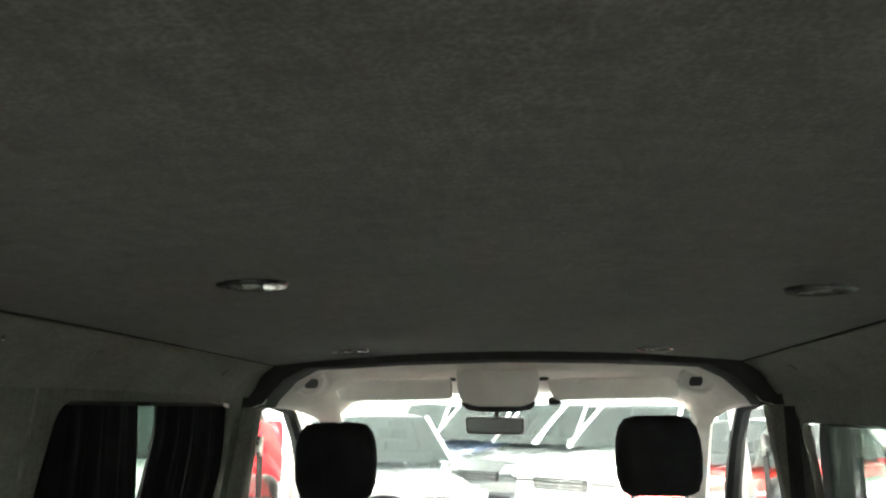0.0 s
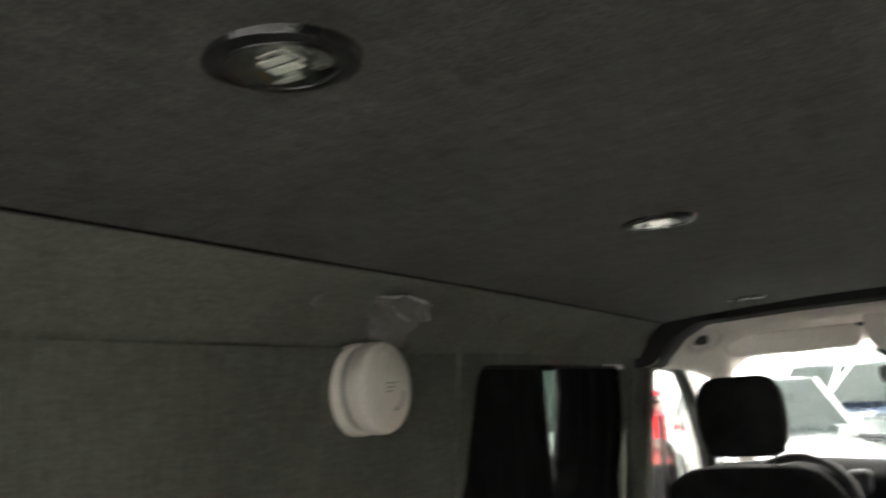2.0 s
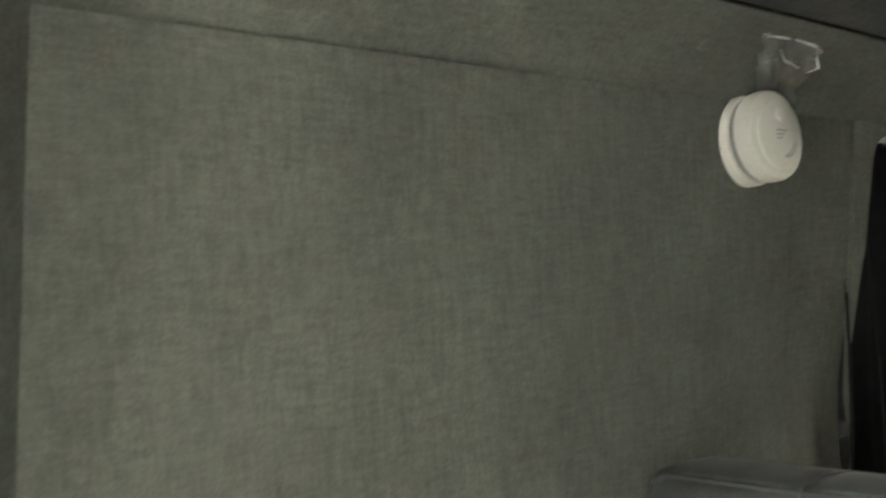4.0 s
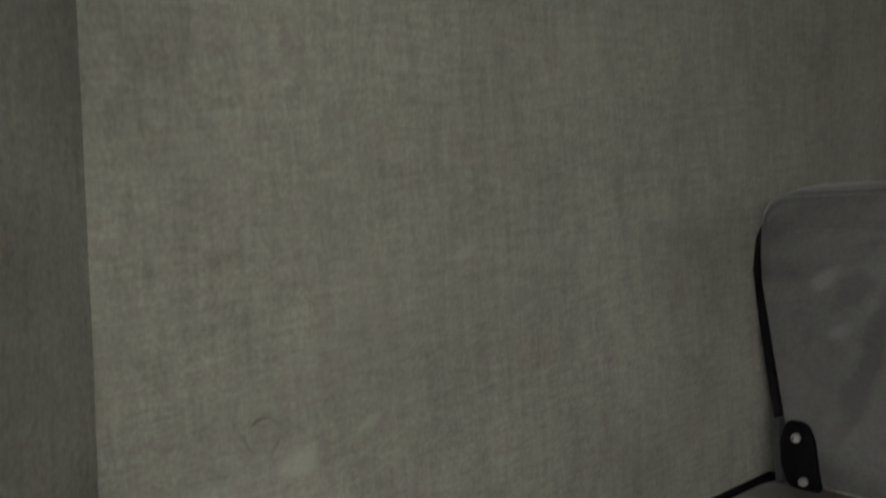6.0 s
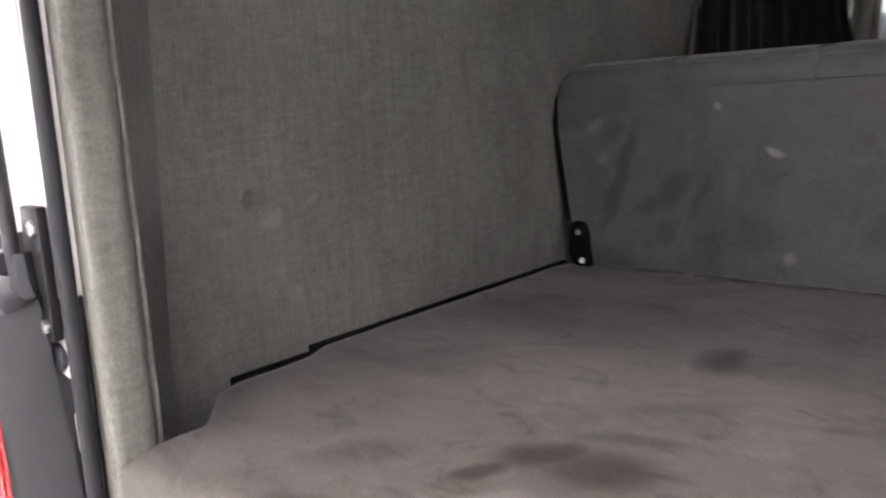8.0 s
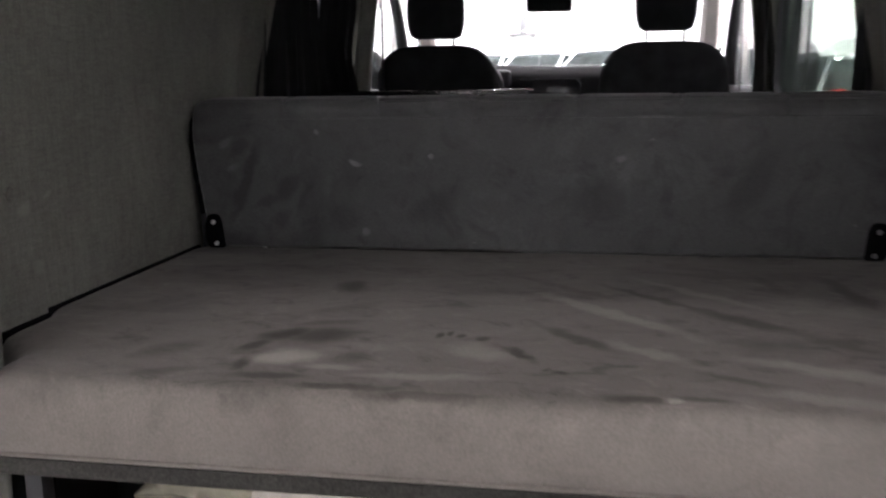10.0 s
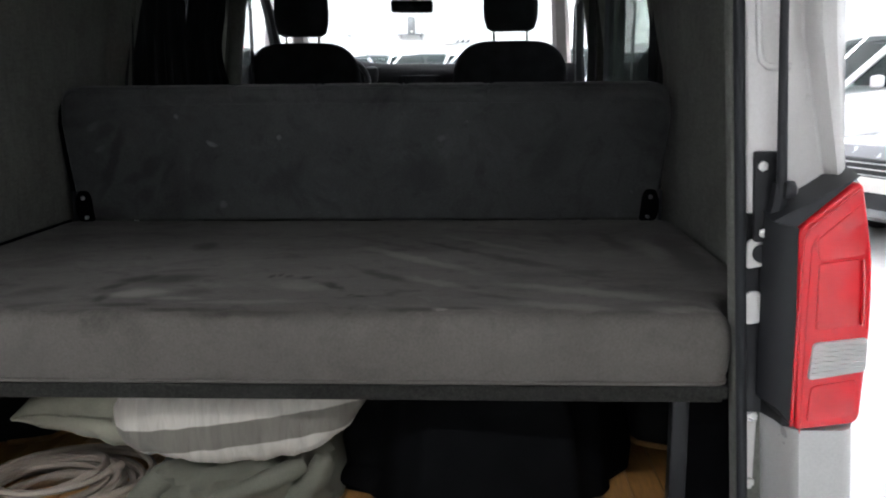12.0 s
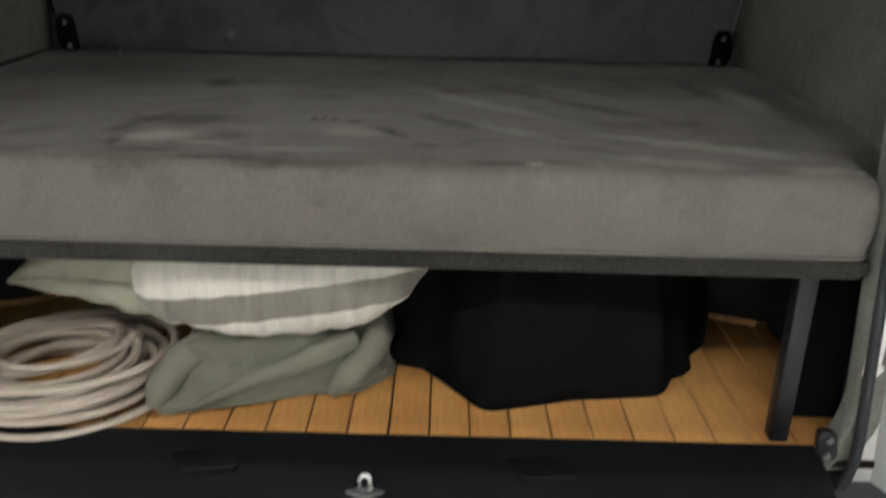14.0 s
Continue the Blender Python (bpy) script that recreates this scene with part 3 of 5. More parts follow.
    # padded post beside the tailgate opening
    def post_ring(z, sg=sg):
        p = (0.645 - 0.05 * (z - 0.9) if sg < 0 else 0.671 - 0.066 * (z - 0.9)) - 0.05 * max(0.0, min(1.0, (0.64 - z) / 0.12)) ** 2
        return [(sg * (p + dx), y, z) for dx, y in rounded([(0.0, 0.058), (-0.0045, 0.066), (-0.005, 0.099), (0.035, 0.122), (0.778 - p - 0.035, 0.184 + 0.08 * (z - 1.1)), (0.778 - p, 0.208 + 0.08 * (z - 1.1)), (0.17, 0.20), (0.12, 0.07)],
                                                           [0.004, 0.006, 0.012, 0.02, 0.02, 0.004, 0.01, 0.01], 3)]

    part("post_bead", tube([(sg * ((0.645 - 0.05 * (z - 0.9) if sg < 0 else 0.671 - 0.066 * (z - 0.9)) + 0.008), 0.1095, z) for z in (0.64, 0.7, 0.9, 1.1, 1.3, 1.5, 1.7, 1.86)], 0.0032, 8), FELT_WALL, wall, "grey piping bead")
    part("post_pad", loft([post_ring(z) for z in (0.52, 0.55, 0.58, 0.61, 0.64, 0.7, 0.9, 1.05, 1.2, 1.35, 1.5, 1.65, 1.8, 1.87)]), FELT_WALL, wall)

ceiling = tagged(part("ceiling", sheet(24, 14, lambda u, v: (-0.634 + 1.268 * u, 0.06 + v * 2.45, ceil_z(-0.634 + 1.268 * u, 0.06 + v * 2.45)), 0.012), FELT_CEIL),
                 "grey felt ceiling lining of the van, darkened in its colour", "ceiling", kind="structure")

floor = thing("floor", "orange pine plank floor with dark joints", "floor", kind="structure")
part("subfloor", boxed((0, 1.35, 0.53), (1.62, 2.58, 0.012)), WOOD_GAP, floor)
part("threshold", prism(rounded([(0.066, 0.56), (0.066, 0.49), (-0.045, 0.47), (-0.05, 0.52), (0.0, 0.548), (0.04, 0.556)], 0.008, 3), "x", -0.64, 0.64), SILL, floor, "black plastic loading sill")

# ---- bed ----
mattress = thing("mattress", "grey velour bed mattress with brushed marks and stains", "mattress")
half = [(0.664, 0.060), (0.666, 0.16), (0.742, 0.225), (0.748, 0.355), (0.768, 0.395), (0.768, 0.965)]
outline = rounded([(-x + (0.008 if y < 0.2 else 0.0), y) for x, y in half[::-1]] + half, [0.04, 0.01, 0.02, 0.02, 0.03, 0.028, 0.028, 0.03, 0.02, 0.02, 0.01, 0.04], 5)


fine_outline = []
for a, b in zip(outline, outline[1:] + outline[:1]):
    m = max(1, int((Vector(a) - Vector(b)).length / 0.02))
    fine_outline += [tuple(Vector(a).lerp(Vector(b), i / m)) for i in range(m)]


def mat_ring(inset, z, slack=0.0):
    """One ring of the mattress; slack lets the cover ripple softly."""
    out = []
    for x, y in fine_outline:
        w = slack * (noise.noise(Vector((x * 9, y * 9, z * 6))) + 0.5 * noise.noise(Vector((x * 26, y * 26, z * 10 + 3))))
        out.append((x * (1 - inset / 0.7), 0.5 + (y - 0.5) * (1 - (inset + w) / 0.44), z + 0.5 * w))
    return out


rings = [mat_ring(0.012, 0.8345), mat_ring(0.002, 0.842), mat_ring(-0.003, 0.87, 0.002), mat_ring(-0.004, 0.90, 0.003), mat_ring(-0.002, 0.922, 0.004), mat_ring(0.004, 0.936, 0.004), mat_ring(0.014, 0.9435, 0.003), mat_ring(0.03, 0.9455, 0.002), mat_ring(0.05, 0.946)]
part("cushion", loft(rings), VELVET, mattress)
part("piping", tube([(x * 0.997, 0.5 + (y - 0.5) * 0.997, 0.8390) for x, y in outline], 0.0035, 6, True), VELVET, mattress)

backrest = thing("seat_backrest", "velour bench backrest, its shade in the dark grey, with a pleated top edge", "backrest")


def back_outline():
    return rounded([(-0.722, 0.948), (0.722, 0.948), (0.757, 1.20), (0.748, 1.279), (-0.748, 1.279), (-0.757, 1.20)], [0.02, 0.02, 0.06, 0.045, 0.045, 0.06], 6)


# Added unseen board that blackens the gap behind the cushion.
part("gap_board", prism(rounded([(-0.745, 0.95), (0.745, 0.95), (0.760, 1.20), (0.755, 1.27), (-0.755, 1.27), (-0.760, 1.20)], 0.04, 4), "y", 1.0, 1.055, 0.004), VOID, backrest, "black board added to darken the gap")
# Black tube draws the shade of the gap between cushion and wall.
for sg in (-1,):
    part("edge_shade", tube([(sg * x, y, z) for x, y, z in ((0.728, 0.936, 0.950), (0.740, 0.937, 1.03), (0.752, 0.940, 1.115), (0.760, 0.942, 1.19), (0.7585, 0.946, 1.225), (0.752, 0.952, 1.250))], [0.006, 0.006, 0.0055, 0.005, 0.0035, 0.0015], 8), VOID, backrest, "black line for the shade beside the backrest")
seams = [-0.531 + 0.2108 * k for k in range(6)]


def back_ring(inset, y):
    out = []
    ol = back_outline()
    for i, (x, z) in enumerate(ol):
        s = 1 - inset / 0.75
        out.append((x * s, y + 0.03 * (z - 1.1), 1.11 + (z - 1.11) * (1 - inset / 0.165)))
    return out


part("cushion", loft([back_ring(0.02, 0.928), back_ring(0.006, 0.930), back_ring(0.0, 0.940), back_ring(-0.002, 0.985), back_ring(0.0, 1.03), back_ring(0.012, 1.045)]), VELVET_BACK, backrest)
for k in range(7):
    a, b = ([-0.742] + seams)[k] + 0.003, (seams + [0.742])[k] - 0.003

    def pleat(u, v, a=a, b=b):
        """Over the top from the rear edge, then down the front to a stitched seam."""
        x = a + (b - a) * u
        e = min(1, (1 - abs(2 * u - 1)) * 9)
        lift = 0.010 * e ** 0.5
        end = max(0.0, abs(x) - 0.70) / 0.045
        sag = 0.02 * end * end
        if v < 0.6:
            ang = math.pi * (0.02 + 0.96 * v / 0.6)
            return (x, 1.035 - 0.098 * (1 - math.cos(ang)) / 2, 1.272 - sag + (0.0065 + 0.55 * lift) * math.sin(ang) ** 0.7)
        w = (v - 0.6) / 0.4
        return (x * (1 - 0.006 * w), 0.937 - (0.004 + 0.4 * lift) * math.sin(math.pi * w) - 0.005 * w, 1.272 - sag - 0.034 * w)

    part("pleat", sheet(16, 15, pleat, 0.004), VELVET_BACK, backrest)
for x in seams:
    part("seam", tube([(x, 0.931, 1.242), (x, 0.930, 1.262), (x, 0.935, 1.2795), (x, 0.985, 1.2825), (x, 1.03, 1.279)], 0.002, 5), VELVET_BACK, backrest)

part("roll_seam", tube([(-0.715, 0.9335, 1.236), (-0.4, 0.9325, 1.2375), (0.0, 0.9325, 1.2378), (0.4, 0.9325, 1.2375), (0.715, 0.9335, 1.236)], 0.0022, 6), VELVET_BACK, backrest)

hinges = "backrest hinge brackets"
for sg in (-1, 1):
    br = thing("hinge_bracket", "black steel hinge plate with two bolts", "bracket", group=hinges)
    part("plate", prism(rounded([(sg * 0.722, 0.9465), (sg * 0.682, 0.9465), (sg * 0.688, 1.008), (sg * 0.696, 1.024), (sg * 0.720, 1.024), (sg * 0.735, 0.985)], 0.008, 3), "y", 0.921, 0.9265, 0.001), VOID, br)
    part("arm", boxed((sg * 0.733, 0.945, 0.985), (0.008, 0.05, 0.075), 0.002), RUBBER, br)
    for z, x in ((1.006, 0.708), (0.957, 0.702)):
        # The right bolts get a darker zinc for the dim light on that side.
        part("bolt", disced((sg * x, 0.919, z), (0, 1, 0), 0.0050, 0.006, 12, 0.0015), METAL if sg < 0 else BOLT, br)

bed = thing("bed_frame", "dark carpet-covered bed platform on black steel legs", "bed frame")
part("platform", prism(rounded([(-x, y) for x, y in half[::-1]] + half, 0.01, 2), "z", 0.816, 0.8335), RAIL_CLOTH, bed)
part("front_rail", boxed((0, 0.078, 0.8215), (1.312, 0.034, 0.026), 0.005), RAIL_CLOTH, bed)
for sg in (-1, 1):
    part("leg", boxed((sg * 0.597, 0.088, 0.6825), (0.026, 0.026, 0.259), 0.003), STEEL_BLACK, bed)
    part("leg", boxed((sg * 0.605, 0.90, 0.6825), (0.026, 0.026, 0.259), 0.003), STEEL_BLACK, bed)
    part("side_rail", boxed((sg * 0.605, 0.50, 0.804), (0.026, 0.76, 0.024), 0.003), STEEL_BLACK, bed)

# ---- load under the bed ----
for sg in (-1, 1):
    wa = thing("wheel_arch", "dark plastic wheel arch cover on the van floor", "wheel arch", group="wheel arches")
    part("cover", prism(rounded([(sg * 0.594, 0.575), (sg * 0.602, 0.485), (sg * 0.69, 0.456), (sg * 0.772, 0.452), (sg * 0.772, 1.29), (sg * 0.594, 1.29)], [0.03, 0.05, 0.03, 0.005, 0.005, 0.02], 5), "z", 0.5525, 0.795, 0.012), ARCH, wa)
    part("moulding", tube([(sg * x, y, 0.558) for x, y in ((0.591, 0.66), (0.591, 0.575), (0.595, 0.52), (0.612, 0.482), (0.65, 0.465), (0.69, 0.451))], 0.0055, 8), WOOD, wa, "pale wooden edge moulding")

bag = thing("fleece_bundle", "crumpled black fleece bundle lying on the plank floor", "blanket")
ring0 = [(0.035, 0.29), (0.10, 0.27), (0.135, 0.20), (0.18, 0.135), (0.31, 0.165), (0.46, 0.195), (0.475, 0.24), (0.522, 0.27), (0.53, 0.32), (0.578, 0.38), (0.575, 0.64), (0.45, 0.80), (0.10, 0.80), (0.01, 0.55)]
ring0 = rounded(ring0, 0.02, 4)


def bag_ring(f, z, k):
    cx, cy = 0.30, 0.48
    out = []
    for x, y in ring0:
        j = 0.018 * noise.noise(Vector((x * 9, y * 9, z * 14 + k)))
        out.append((cx + (x - cx) * f + j, cy + (y - cy) * f + j, z + 0.012 * noise.noise(Vector((x * 12, y * 12, k + 5.0)))))
    return out


part("cloth", loft([[(x, y, 0.552) for x, y, z in bag_ring(1.0, 0.55, 0)], bag_ring(1.015, 0.562, 0), bag_ring(0.99, 0.59, 1), bag_ring(0.97, 0.64, 2), bag_ring(0.93, 0.70, 3), bag_ring(0.84, 0.755, 4), bag_ring(0.6, 0.785, 5), bag_ring(0.2, 0.79, 6)]), BLACK_FLEECE, bag)

part("fold", loft([[(0.30 + 0.16 * f * math.cos(a) * (1 + 0.1 * math.sin(3 * a)) + 0.01 * noise.noise(Vector((a, z * 30, 2))), 0.42 + 0.20 * f * math.sin(a), z + 0.006 * noise.noise(Vector((math.cos(a) * 3, math.sin(a) * 3, f * 4)))) for a in (k * math.tau / 36 for k in range(36))] for f, z in ((1.05, 0.768), (1.08, 0.785), (1.0, 0.797), (0.7, 0.803), (0.2, 0.804))]), BLACK_FLEECE, bag, "folded-over top of the fleece")


def squeezed_pillow(stations, seed):
    """A pillow pressed under the bed board: rings of (x, front y, top z, bottom z, depth), closed to a seam at both ends."""
    rings = []
    n = 40
    fine = []
    for a, b in zip(stations, stations[1:]):
        fine += [tuple(p + (q - p) * k / 6 for p, q in zip(a, b)) for k in range(6)]
    fine.append(stations[-1])
    for x, yf, zt, zb, d in fine:
        ring = []
        for k in range(n):
            a = k * math.tau / n
            c, s = -math.cos(a), math.sin(a)
            y = yf + d / 2 + math.copysign(abs(c) ** 0.6, c) * d / 2
            z = (zt + zb) / 2 + math.copysign(abs(s) ** 0.62, s) * (zt - zb) / 2
            crease = 0.0020 * math.sin(120 * x + 40 * z + 4 * noise.noise(Vector((x * 9, y * 5, seed)))) + 0.005 * noise.fractal(Vector((x * 16 + z * 14 + seed, y * 6, z * 24)), 0.9, 2.0, 3)
            f = min(1.0, (zt - zb) / 0.06)
            ring.append((x + 0.003 * c, y + crease * f * (1 if c < 0.3 else 0.2), min(0.8150, z + 0.5 * crease * f * (1 if s < 0 else 0.3))))
        rings.append(ring)
    return loft(rings)


pillow = thing("pillow", "striped white and grey cotton pillow squeezed under the bed board", "pillow", group="pillows")
part("case", squeezed_pillow([(-0.345, 0.21, 0.745, 0.715, 0.14), (-0.325, 0.165, 0.775, 0.69, 0.25), (-0.30, 0.142, 0.80, 0.670, 0.31), (-0.27, 0.130, 0.812, 0.655, 0.34), (-0.20, 0.122, 0.816, 0.646, 0.36), (-0.14, 0.120, 0.816, 0.642, 0.37), (-0.08, 0.124, 0.816, 0.646, 0.37),
                              (-0.02, 0.130, 0.816, 0.656, 0.36), (0.035, 0.140, 0.816, 0.678, 0.34), (0.07, 0.152, 0.816, 0.708, 0.32), (0.095, 0.165, 0.812, 0.745, 0.28), (0.108, 0.19, 0.80, 0.782, 0.20)], 3), STRIPE, pillow)
pillow2 = thing("pillow", "cotton pillow end with a pointed corner, shade in its olive colour", "pillow", group="pillows")
part("case", squeezed_pillow([(-0.522, 0.195, 0.722, 0.714, 0.10), (-0.49, 0.175, 0.755, 0.706, 0.20), (-0.45, 0.165, 0.783, 0.696, 0.28), (-0.40, 0.160, 0.805, 0.678, 0.32), (-0.34, 0.160, 0.812, 0.660, 0.33), (-0.29, 0.172, 0.80, 0.654, 0.30), (-0.26, 0.20, 0.77, 0.67, 0.24)], 8), COTTON_SHADED, pillow2)
part("seam", tube([(-0.520, 0.194, 0.717), (-0.49, 0.173, 0.7305), (-0.45, 0.1635, 0.738), (-0.40, 0.158, 0.738), (-0.36, 0.158, 0.735), (-0.33, 0.160, 0.731)], 0.0035, 6), COTTON_SHADED, pillow2)

cloth = thing("cloth_bag", "crumpled grey-green cloth bag on the plank floor", "bag")
ol = rounded([(-0.292, 0.108), (-0.17, 0.135), (-0.09, 0.172), (-0.01, 0.172), (0.03, 0.22), (0.045, 0.30), (0.03, 0.50), (-0.25, 0.50), (-0.262, 0.24)], 0.03, 12)
dense_ol = []
for a, b in zip(ol, ol[1:] + ol[:1]):
    m = max(1, int((Vector(a) - Vector(b)).length / 0.008))
    dense_ol += [tuple(Vector(a).lerp(Vector(b), i / m)) for i in range(m)]


def fold(x, y, z):
    """A few broad slanting folds, 0 to 1."""
    p = Vector((x * 7 + z * 11, y * 6 - z * 7, z * 5 + x * 3))
    a = 1 - abs(noise.noise(p)) * 2.6
    b = 1 - abs(noise.noise(p * 1.9 + Vector((7, 3, 1)))) * 2.6
    return 0.8 * max(0.0, a) + 0.2 * max(0.0, b)


def cloth_ring(f, z):
    out = []
    for x, y in dense_ol:
        k = fold(x, y, z) - 0.4
        r = f + 0.20 * k * min(1.0, 0.35 + (z - 0.55) * 12)
        out.append((-0.12 + (x + 0.12) * r, 0.32 + (y - 0.32) * r, z + (0.016 * k if z > 0.56 else 0.0)))
    return out


part("cloth", loft([cloth_ring(f, z) for f, z in ((0.99, 0.5515), (1.0, 0.558), (0.985, 0.57), (0.965, 0.583), (0.945, 0.597), (0.925, 0.611), (0.91, 0.625), (0.89, 0.638), (0.86, 0.648), (0.75, 0.656), (0.4, 0.660))]), GREY_CLOTH, cloth)
for way, wide in (([(-0.296, 0.112, 0.562), (-0.285, 0.122, 0.590), (-0.262, 0.140, 0.622), (-0.225, 0.160, 0.650)], [0.012, 0.022, 0.026, 0.022]), ([(-0.235, 0.118, 0.563), (-0.15, 0.142, 0.598), (-0.06, 0.165, 0.628), (0.0, 0.19, 0.648)], [0.006, 0.014, 0.018, 0.016]),
                  ([(-0.045, 0.166, 0.562), (-0.02, 0.164, 0.592), (0.012, 0.182, 0.625), (0.024, 0.205, 0.65)], [0.010, 0.020, 0.022, 0.018])):
    ridge = []
    for (pa, ra), (pb, rb) in zip(list(zip(way, wide)), list(zip(way, wide))[1:]):
        ridge += [(Vector(pa).lerp(Vector(pb), k / 6), ra + (rb - ra) * k / 6) for k in range(6)]
    part("fold", tube([p for p, r in ridge], [r * (1 + 0.18 * noise.noise(p * 40)) for p, r in ridge], 14), GREY_CLOTH, cloth)
part("hem", tube([(x, y, z + 0.004) for x, y, z in cloth_ring(1.005, 0.5545)], 0.0035, 6, True), GREY_CLOTH, cloth)

hose = thing("water_hose", "coiled cream rubber hose on the plank floor", "hose")
pts = []
turns, per = 19, 34
for k in range(turns * per + 1):
    a = k / per * math.tau
    tr = k / per
    layer = tr / turns
    rad = 0.128 + 0.034 * math.sin(tr * 2.3) - 0.012 * layer + 0.006 * math.sin(a * 0.37)
    z = 0.558 + 0.056 * layer + 0.006 * math.sin(tr * 1.7) * layer + 0.007 * math.sin(a + tr * 0.9) + 0.010 * layer * math.cos(a)
    pts.append((-0.462 + rad * math.cos(a) * 1.06 + 0.010 * math.sin(tr * 1.9), 0.190 + rad * math.sin(a) * 0.92 + 0.010 * math.cos(tr * 2.3), z))
part("coil", tube(pts, 0.0064, 7), HOSE, hose)
end, was = Vector(pts[-1]), Vector(pts[-3])
part("connector", disced(end + (end - was).normalized() * 0.012, end - was, 0.0085, 0.030, 16, 0.002), HOSE, hose, "cream hose end")

# ---- fittings on lining ----
det = thing("smoke_detector", "white round smoke detector fixed to the felt wall", "smoke detector")
dc = (0, 1.232, 1.7165)
part("base", disced((-0.7495, dc[1], dc[2]), (1, 0, 0), 0.0690, 0.027, 48, 0.006), WHITE_PLASTIC, det)
# Grey neck: the shade of the groove is put in its colour.
part("neck", disced((-0.733, dc[1], dc[2]), (1, 0, 0), 0.063, 0.012, 40), GREY_MARK, det, "grey shadowed vent gap")
bm = bmesh.new()
disc(bm, (-0.7135, dc[1], dc[2]), (1, 0, 0), 0.0680, 0.032, 48, 0.009)
disc(bm, (-0.6975, dc[1], dc[2]), (1, 0, 0), 0.052, 0.006, 48, 0.0025)
part("cover", bm, WHITE_PLASTIC, det)
part("test_button", disced((-0.694, dc[1] + 0.004, dc[2] + 0.03), (1, 0, 0), 0.010, 0.004, 20, 0.001), WHITE_PLASTIC, det)
for k in range(5):
    a = radians(-70 + k * 14)
    part("vent_slot", boxed((-0.6942, dc[1] + 0.034 * math.sin(a) * -1 + 0.004, dc[2] - 0.034 * math.cos(a)), (0.0016, 0.009, 0.003), 0, turn=Matrix.Rotation(a, 4, "X")), GREY_MARK, det)
for k in range(3):
    part("printed_line", boxed((-0.6942, dc[1] + 0.006 - 0.004 * k, dc[2] + 0.006 - 0.006 * k), (0.0012, 0.026 - 0.006 * k, 0.002)), GREY_MARK, det)

film = thing("film_patch", "crumpled clear plastic film stuck above the smoke detector", "plastic film")


def film_at(u, v):
    s = 0.06 + 0.80 * v
    y = 1.25 + 0.115 * u - 0.105 * v + 0.03 * u * v
    bulge = 0.012 + 0.016 * noise.noise(Vector((u * 5.3, v * 4.7, 2))) + 0.014 * noise.noise(Vector((u * 11, v * 9, 5))) + 0.010 * v * v
    return (-(0.766 - 0.123 * s) + 0.6 * bulge, y, 1.7795 + 0.092 * s - 0.8 * bulge)


part("sheet", sheet(26, 20, film_at, 0.0008), CLEAR_FILM, film)
# Whitish tubes draw the highlights on the folds of the film.
for fold_line in ([(0.05, 0.98), (0.3, 1.0), (0.55, 0.96)], [(0.6, 0.97), (0.8, 1.0), (1.0, 0.93)], [(0.93, 0.6), (0.97, 0.75), (0.99, 0.88)], [(0.3, 0.85), (0.42, 0.72), (0.6, 0.70)]):
    part("crease", tube([Vector(film_at(u, v)) + Vector((0.002, 0, -0.002)) for u, v in fold_line], [0.0010, 0.0022, 0.0008], 6), FILM_GLINT, film, "pale line for a highlight on the film fold")

spots = "ceiling spotlights"
for x, y in ((-0.305, 0.553), (-0.278, 1.24), (-0.375, 2.30), (0.385, 2.33), (0.46, 1.315)):
    z = ceil_z(x, y) - 0.012
    lamp = thing("ceiling_spotlight", "small unlit round chrome spotlight set in the felt ceiling", "spotlight", group=spots)
    k28 = [k * math.tau / 28 for k in range(28)]
    part("bezel", loft([[(x + r * math.cos(a), y + r * math.sin(a), z + dz) for a in k28] for r, dz in ((0.0335, 0.0), (0.0335, -0.0036), (0.037, -0.0042), (0.0455, -0.003), (0.048, 0.002))], True, False), BEZEL, lamp, "black chrome bezel")
    facets = [k * math.tau / 9 + 0.3 for k in range(9)]
    part("reflector", loft([[(x + r * math.cos(a + tw), y + r * math.sin(a + tw), z + dz) for a in facets] for r, dz, tw in ((0.0330, -0.0034, 0.0), (0.0215, -0.0012, 0.35), (0.0105, -0.0004, 0.0))], True, False), CHROME, lamp, "faceted chrome reflector", smooth=False)
    part("trim_ring", tube([(x + 0.0345 * math.cos(a), y + 0.0345 * math.sin(a), z - 0.0042) for a in k28], 0.0009, 6, True), BEZEL, lamp, "thin dark chrome ring")
    part("lens", disced((x, y, z - 0.0042), (0, 0, 1), 0.0325, 0.0008, 28), CLEAR, lamp)
    # Pale blocks stand in for bright reflections inside the reflector.
    for k, (dx, dy, w, d) in enumerate(((0.0, -0.006, 0.020, 0.008), (-0.002, 0.006, 0.022, 0.009), (-0.014, 0.021, 0.022, 0.006), (0.016, 0.018, 0.012, 0.005))):
        part("glint_chip", boxed((x + dx, y + dy, z - 0.0024), (w, d, 0.0012), 0.0004), WHITE_PLASTIC if k < 3 else GREY_MARK, lamp, "pale chip for a reflection in the lamp")

